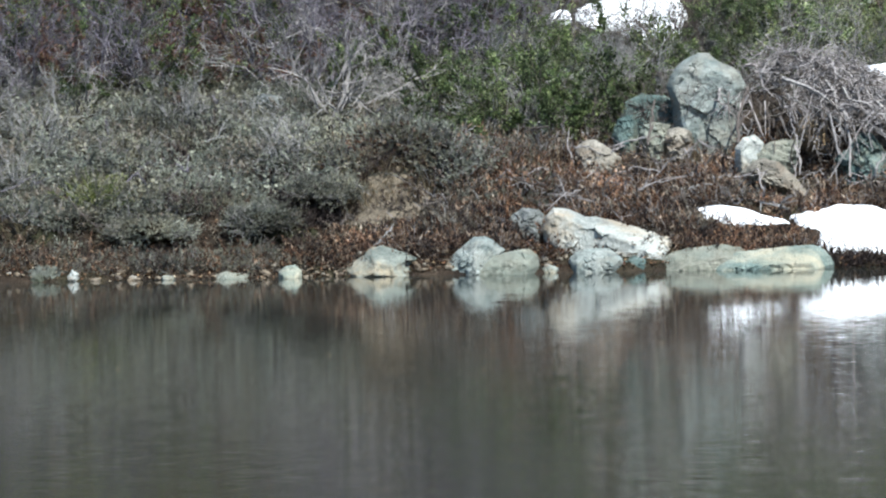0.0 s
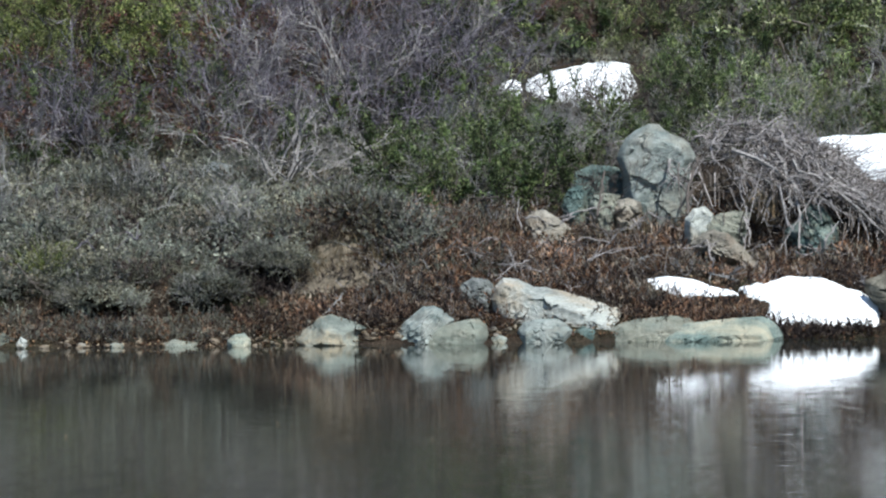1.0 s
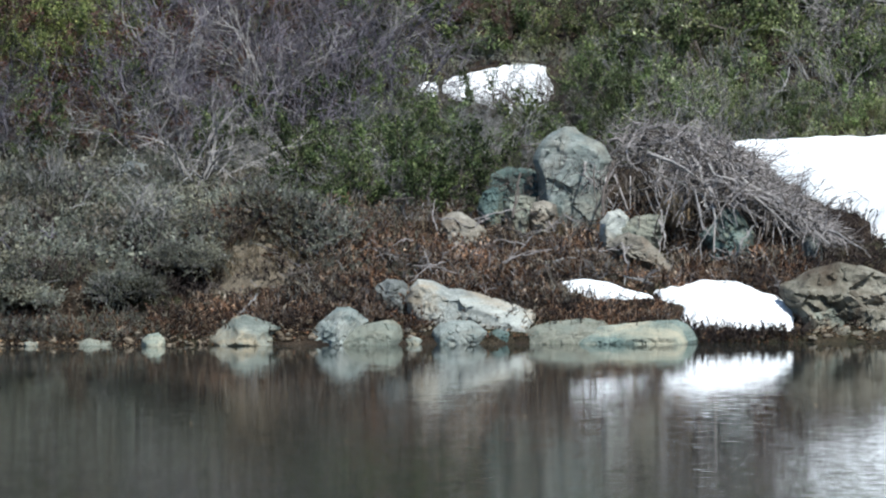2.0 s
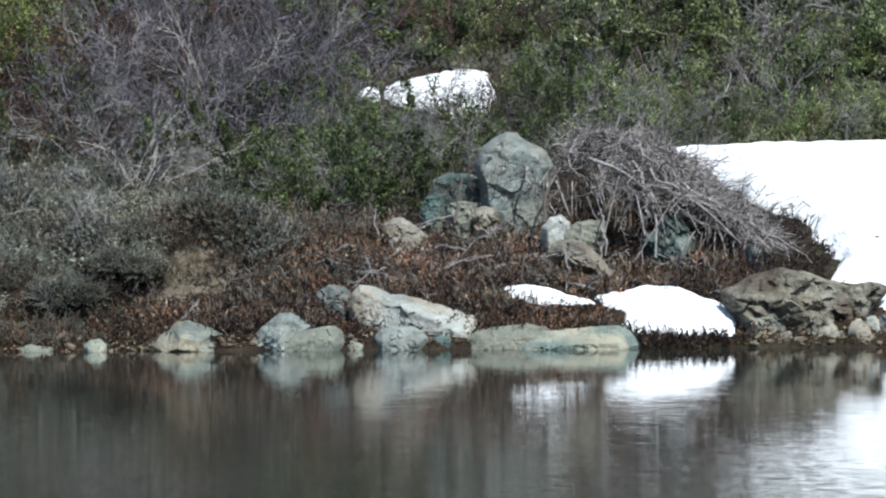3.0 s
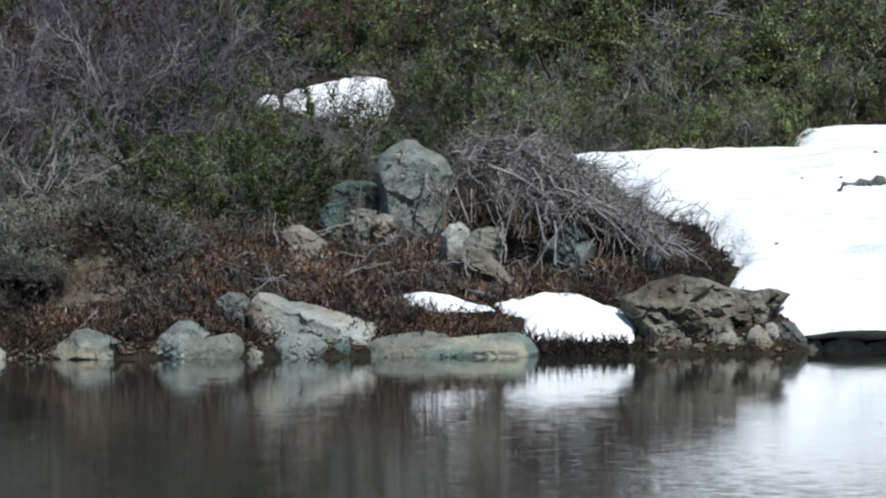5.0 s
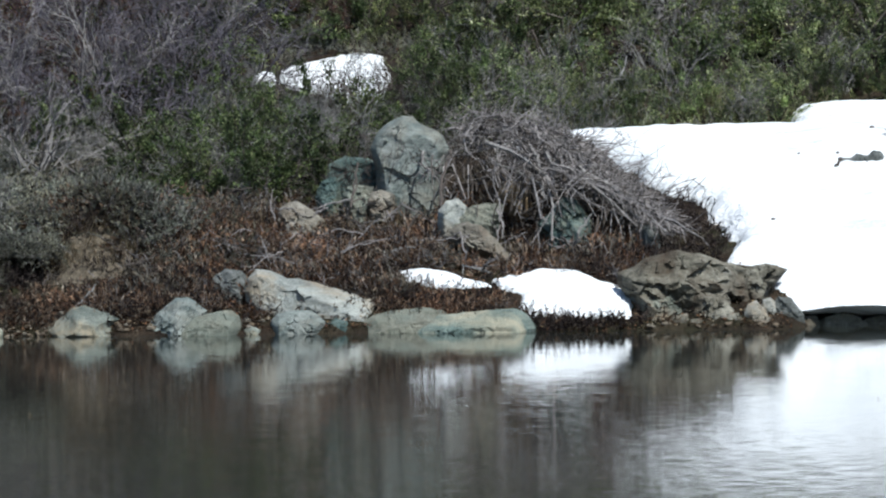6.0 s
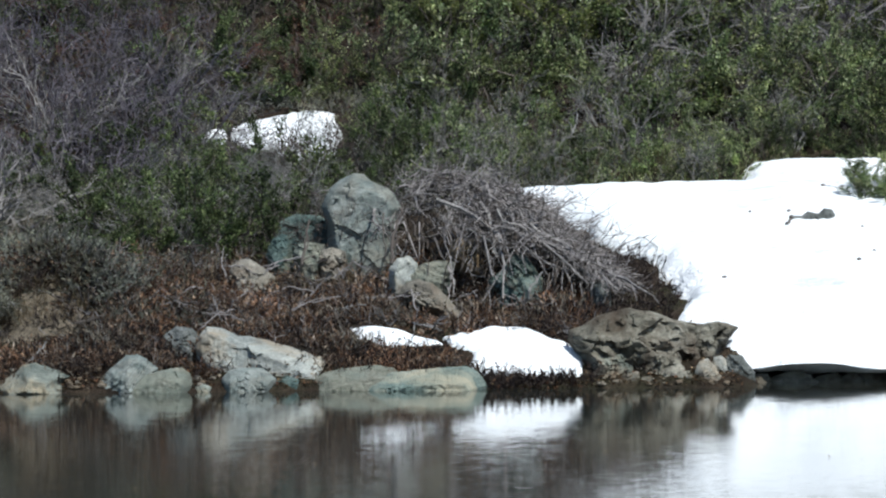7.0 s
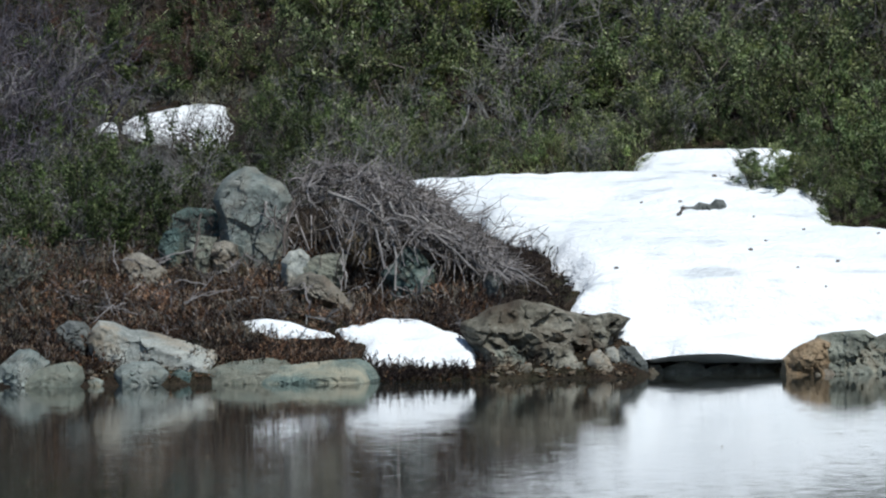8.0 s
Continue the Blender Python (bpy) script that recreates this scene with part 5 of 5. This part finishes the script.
def dry_grass(name, count, box, seed, label, length=(0.12, 0.3), lean=(0, -0.6), droop=0.35):
    rng, soup = random.Random(seed), Soup()
    for _ in range(count):
        x, y = rng.uniform(box[0], box[1]), rng.uniform(box[2], box[3])
        if not clear(x, y, 0, False):
            continue
        d = Vector((lean[0], lean[1], 1)) + wild(rng, 0.5)
        soup.blade(Vector((x, y, height(x, y) - 0.01)), d.normalized(), droop, rng.uniform(*length), 0.006, rng)
    return tagged(soup.link(name, straw), label, "grass", kind="stuff")


dry_grass("dry_grass", 350, (-2.70, -2.14, 34.95, 35.3), 41, "tan dry grass hanging over the hummock")
dry_grass("dry_grass", 900, (-2.2, -0.2, 35.6, 36.2), 42, "thin dry grass among the brown heath", (0.06, 0.16), (0, -0.2), 0.2)
dry_grass("dry_grass", 500, (-0.4, 0.9, 39.4, 40.2), 43, "bleached dry grass between shrubs", (0.2, 0.4))
dry_grass("dry_grass", 500, (0.3, 2.4, 38.0, 38.5), 44, "pale dry grass above the snow", (0.12, 0.3))


def litter():
    rng, soup = random.Random(51), Soup()
    for k in range(8500):
        x, y = rng.uniform(-5.4, 1.9), 34.02 + abs(rng.gauss(0, 0.8 if k < 6000 else 0.22))
        if not clear(x, y, 0, False):
            continue
        s = rng.uniform(0.012, 0.03)
        soup.leaf(Vector((x, y, height(x, y) + 0.012)), Vector((rng.uniform(-1, 1), rng.uniform(-1, 1), rng.uniform(-0.1, 0.5))), Vector((0, 0.2, 1)), s, s * 0.7)
    tagged(soup.link("leaf_litter", litter_mat), "fallen brown and tan leaves on the bank", "leaf litter", kind="stuff")


def pebbles():
    rng = random.Random(52)
    bm = bmesh.new()
    for _ in range(200):
        x = rng.uniform(-4.9, -1.3) if rng.random() < 0.88 else rng.uniform(1.0, 1.8)
        y = 34.03 + abs(rng.gauss(0, 0.12))
        s = rng.uniform(0.008, 0.03)
        m = Matrix.LocRotScale((x, y, max(height(x, y), -0.01) + s * 0.3), Euler((rng.uniform(-0.4, 0.4), rng.uniform(-0.4, 0.4), rng.uniform(0, 6))), (s * rng.uniform(0.8, 1.6), s, s * rng.uniform(0.5, 0.8)))
        bmesh.ops.create_icosphere(bm, subdivisions=1, radius=1, matrix=m)
    tagged(part("pebbles", bm, pebble_mat), "tan and whitish pebbles along the waterline", "pebbles", kind="stuff")


litter()
pebbles()


# ---- fallen branches, driftwood and debris ----
def stick(name, pts, r0, r1, material, label, forks=0, seed=1):
    """A bent dead branch through a few places, with side twigs."""
    rng, soup = random.Random(seed), Soup()
    path = []
    for a, b in zip(pts, pts[1:]):
        for i in range(4):
            path.append(Vector(a).lerp(Vector(b), i / 4) + wild(rng, 0.008))
    path.append(Vector(pts[-1]))
    soup.tube(path, r0, r1, 6)
    ob = tagged(soup.link(name, material), label, "branch")
    for _ in range(forks):
        k = rng.randint(1, len(path) - 2)
        d = ((path[k + 1] - path[k]).normalized() + wild(rng, 0.8)).normalized()
        q = path[k] + d * rng.uniform(0.06, 0.16)
        twig = Soup()
        twig.tube([path[k], path[k].lerp(q, 0.5) + wild(rng, 0.012), q], r1 * 1.3, r1 * 0.6, 4)
        twig.link("side_twig", material, ob)
    return ob


stick("dead_stick", [(-2.46, 34.39, 0.16), (-2.40, 34.40, 0.23), (-2.34, 34.43, 0.30)], 0.008, 0.004, bark_pale, "pale dead stick leaning on the bank", 0, 1)
stick("bent_root", [(-0.62, 34.93, 0.37), (-0.58, 35.03, 0.46), (-0.51, 35.07, 0.47), (-0.43, 34.97, 0.39)], 0.011, 0.006, bark_pale, "bent pale root arching over the heath", 2, 2)
stick("fallen_branch", [(-0.33, 34.99, 0.42), (-0.15, 34.85, 0.39), (-0.03, 34.73, 0.36), (0.07, 34.68, 0.33)], 0.009, 0.004, bark_pale, "thin grey fallen branch on the bank", 4, 3)
stick("fallen_branch", [(-0.05, 38.21, 1.38), (0.22, 38.40, 1.48), (0.51, 38.46, 1.55), (0.68, 38.44, 1.60)], 0.011, 0.005, bark_pale, "long pale dead branch lying in the shrubs", 6, 4)
stick("fallen_branch", [(0.77, 38.32, 1.31), (0.87, 38.35, 1.42), (0.99, 38.40, 1.55), (1.03, 38.61, 1.67)], 0.010, 0.004, bark_pale, "pale bent branch rising above the snow", 5, 5)
stick("dark_branch", [(-2.02, 39.32, 1.87), (-1.91, 39.30, 1.97), (-1.84, 39.34, 2.09), (-1.80, 39.48, 2.25)], 0.016, 0.010, bark_dark, "thick dark branch standing in the shrubs", 3, 6)
stick("dead_branch", [(-2.69, 38.83, 1.73), (-2.71, 38.99, 1.89), (-2.70, 39.14, 2.05)], 0.007, 0.003, bark_pale, "pale dead branch standing among purple twigs", 2, 7)
stick("dead_branch", [(-2.42, 38.58, 1.65), (-2.15, 38.71, 1.77), (-1.96, 39.07, 1.97)], 0.008, 0.003, bark_pale, "pale slanting branch among leafless shrubs", 6, 8)
stick("dead_branch", [(0.57, 35.16, 0.41), (0.63, 35.04, 0.56), (0.71, 35.10, 0.68)], 0.010, 0.005, bark_pale, "grey dead branch hanging from the brush", 3, 11)
stick("dark_branch", [(-0.79, 35.18, 0.73), (-0.77, 35.31, 0.87), (-0.75, 35.45, 1.01)], 0.009, 0.006, bark_dark, "thin dark stem in front of boulders", 2, 12)
stick("dark_branch", [(-0.23, 35.20, 0.73), (-0.22, 35.45, 0.90), (-0.16, 35.71, 1.08)], 0.011, 0.007, bark_dark, "dark stem beside the tall boulder", 3, 13)
stick("dark_branch", [(-0.91, 38.09, 1.50), (-0.83, 37.96, 1.41), (-0.74, 37.79, 1.31)], 0.008, 0.005, bark_dark, "thin dark twig in front of the snow patch", 6, 14)
stick("bark_strip", [(2.33, 36.57, 0.93), (2.36, 36.69, 0.96), (2.39, 36.83, 0.99)], 0.012, 0.008, bark_dark, "dark strip of bark on the snowfield", 0, 17)



def fallen_twigs(count, box, seed, materials):
    """Single dead twigs lying over the heath."""
    rng = random.Random(seed)
    while count:
        x, y = rng.uniform(box[0], box[1]), rng.uniform(box[2], box[3])
        if not clear(x, y, 0.03):
            continue
        count -= 1
        a, n = rng.uniform(0, 6.283), rng.uniform(0.06, 0.17)
        pts = []
        for k in range(3):
            u, v = x + (k - 1) * n * math.cos(a), y + (k - 1) * n * math.sin(a) * 0.7
            pts.append((u, v, height(u, v) + rng.uniform(0.03, 0.20)))
        thick = rng.uniform(0.0035, 0.0065)
        ob = stick("fallen_twig", pts, thick, thick * 0.5, rng.choice(materials), "thin weathered twig lying on dead heath", rng.randint(1, 3), seed * 100 + count)
        tagged(ob, group="fallen twigs on the heath")


fallen_twigs(90, (-2.3, 0.7, 34.5, 36.0), 61, (bark_grey, bark_heap, bark_dark, bark_dark))
fallen_twigs(25, (-5.2, -2.4, 34.6, 37.0), 62, (bark_pale, bark_lilac, bark_dark))


def debris():
    rng = random.Random(91)
    spots = [(rng.uniform(1.7, 3.6), rng.uniform(34.9, 37.6)) for _ in range(14)]
    for x, y in spots:
        if inside_by(x, y, SNOW[4]) < 0.1:
            continue
        bm = bmesh.new()
        bmesh.ops.create_icosphere(bm, subdivisions=2, radius=1)
        s = rng.uniform(0.005, 0.011)
        for v in bm.verts:
            v.co = Vector((v.co.x * s * 1.7, v.co.y * s * 1.3, v.co.z * s)) * (1 + 0.5 * noise.noise(v.co * 2 + Vector((x, y, 0)) * 9))
        ob = part("bark_fragment", bm, bark_dark)
        ob.location = (x, y, snow_top(x, y) + s * 0.3)
        ob.rotation_euler = (0, 0, rng.uniform(0, 6))
        tagged(ob, "small dark piece of bark lying on snow", "debris", "bark pieces on the snow")


debris()


def petals():
    for k, (x, y) in enumerate([(-1.31, 24.9), (-0.55, 26.6), (-2.1, 26.2), (0.85, 27.4), (-3.0, 25.4), (1.9, 26.8), (-1.8, 28.6)]):
        flake = Soup()
        flake.leaf(Vector((0, 0, 0.003)), Vector((1, 0.3 * k, 0.1)), Vector((0, 0.1, 1)), 0.016, 0.012)
        flake.leaf(Vector((0.002, 0, 0.004)), Vector((-0.4, 1, 0.6)), Vector((0, 0.1, 1)), 0.014, 0.010)
        ob = flake.link("floating_petal", straw)
        ob.location = (x, y, 0.0)
        tagged(ob, "tiny pale dry flake floating on the lake", "floating flake", "flakes on the water")


petals()
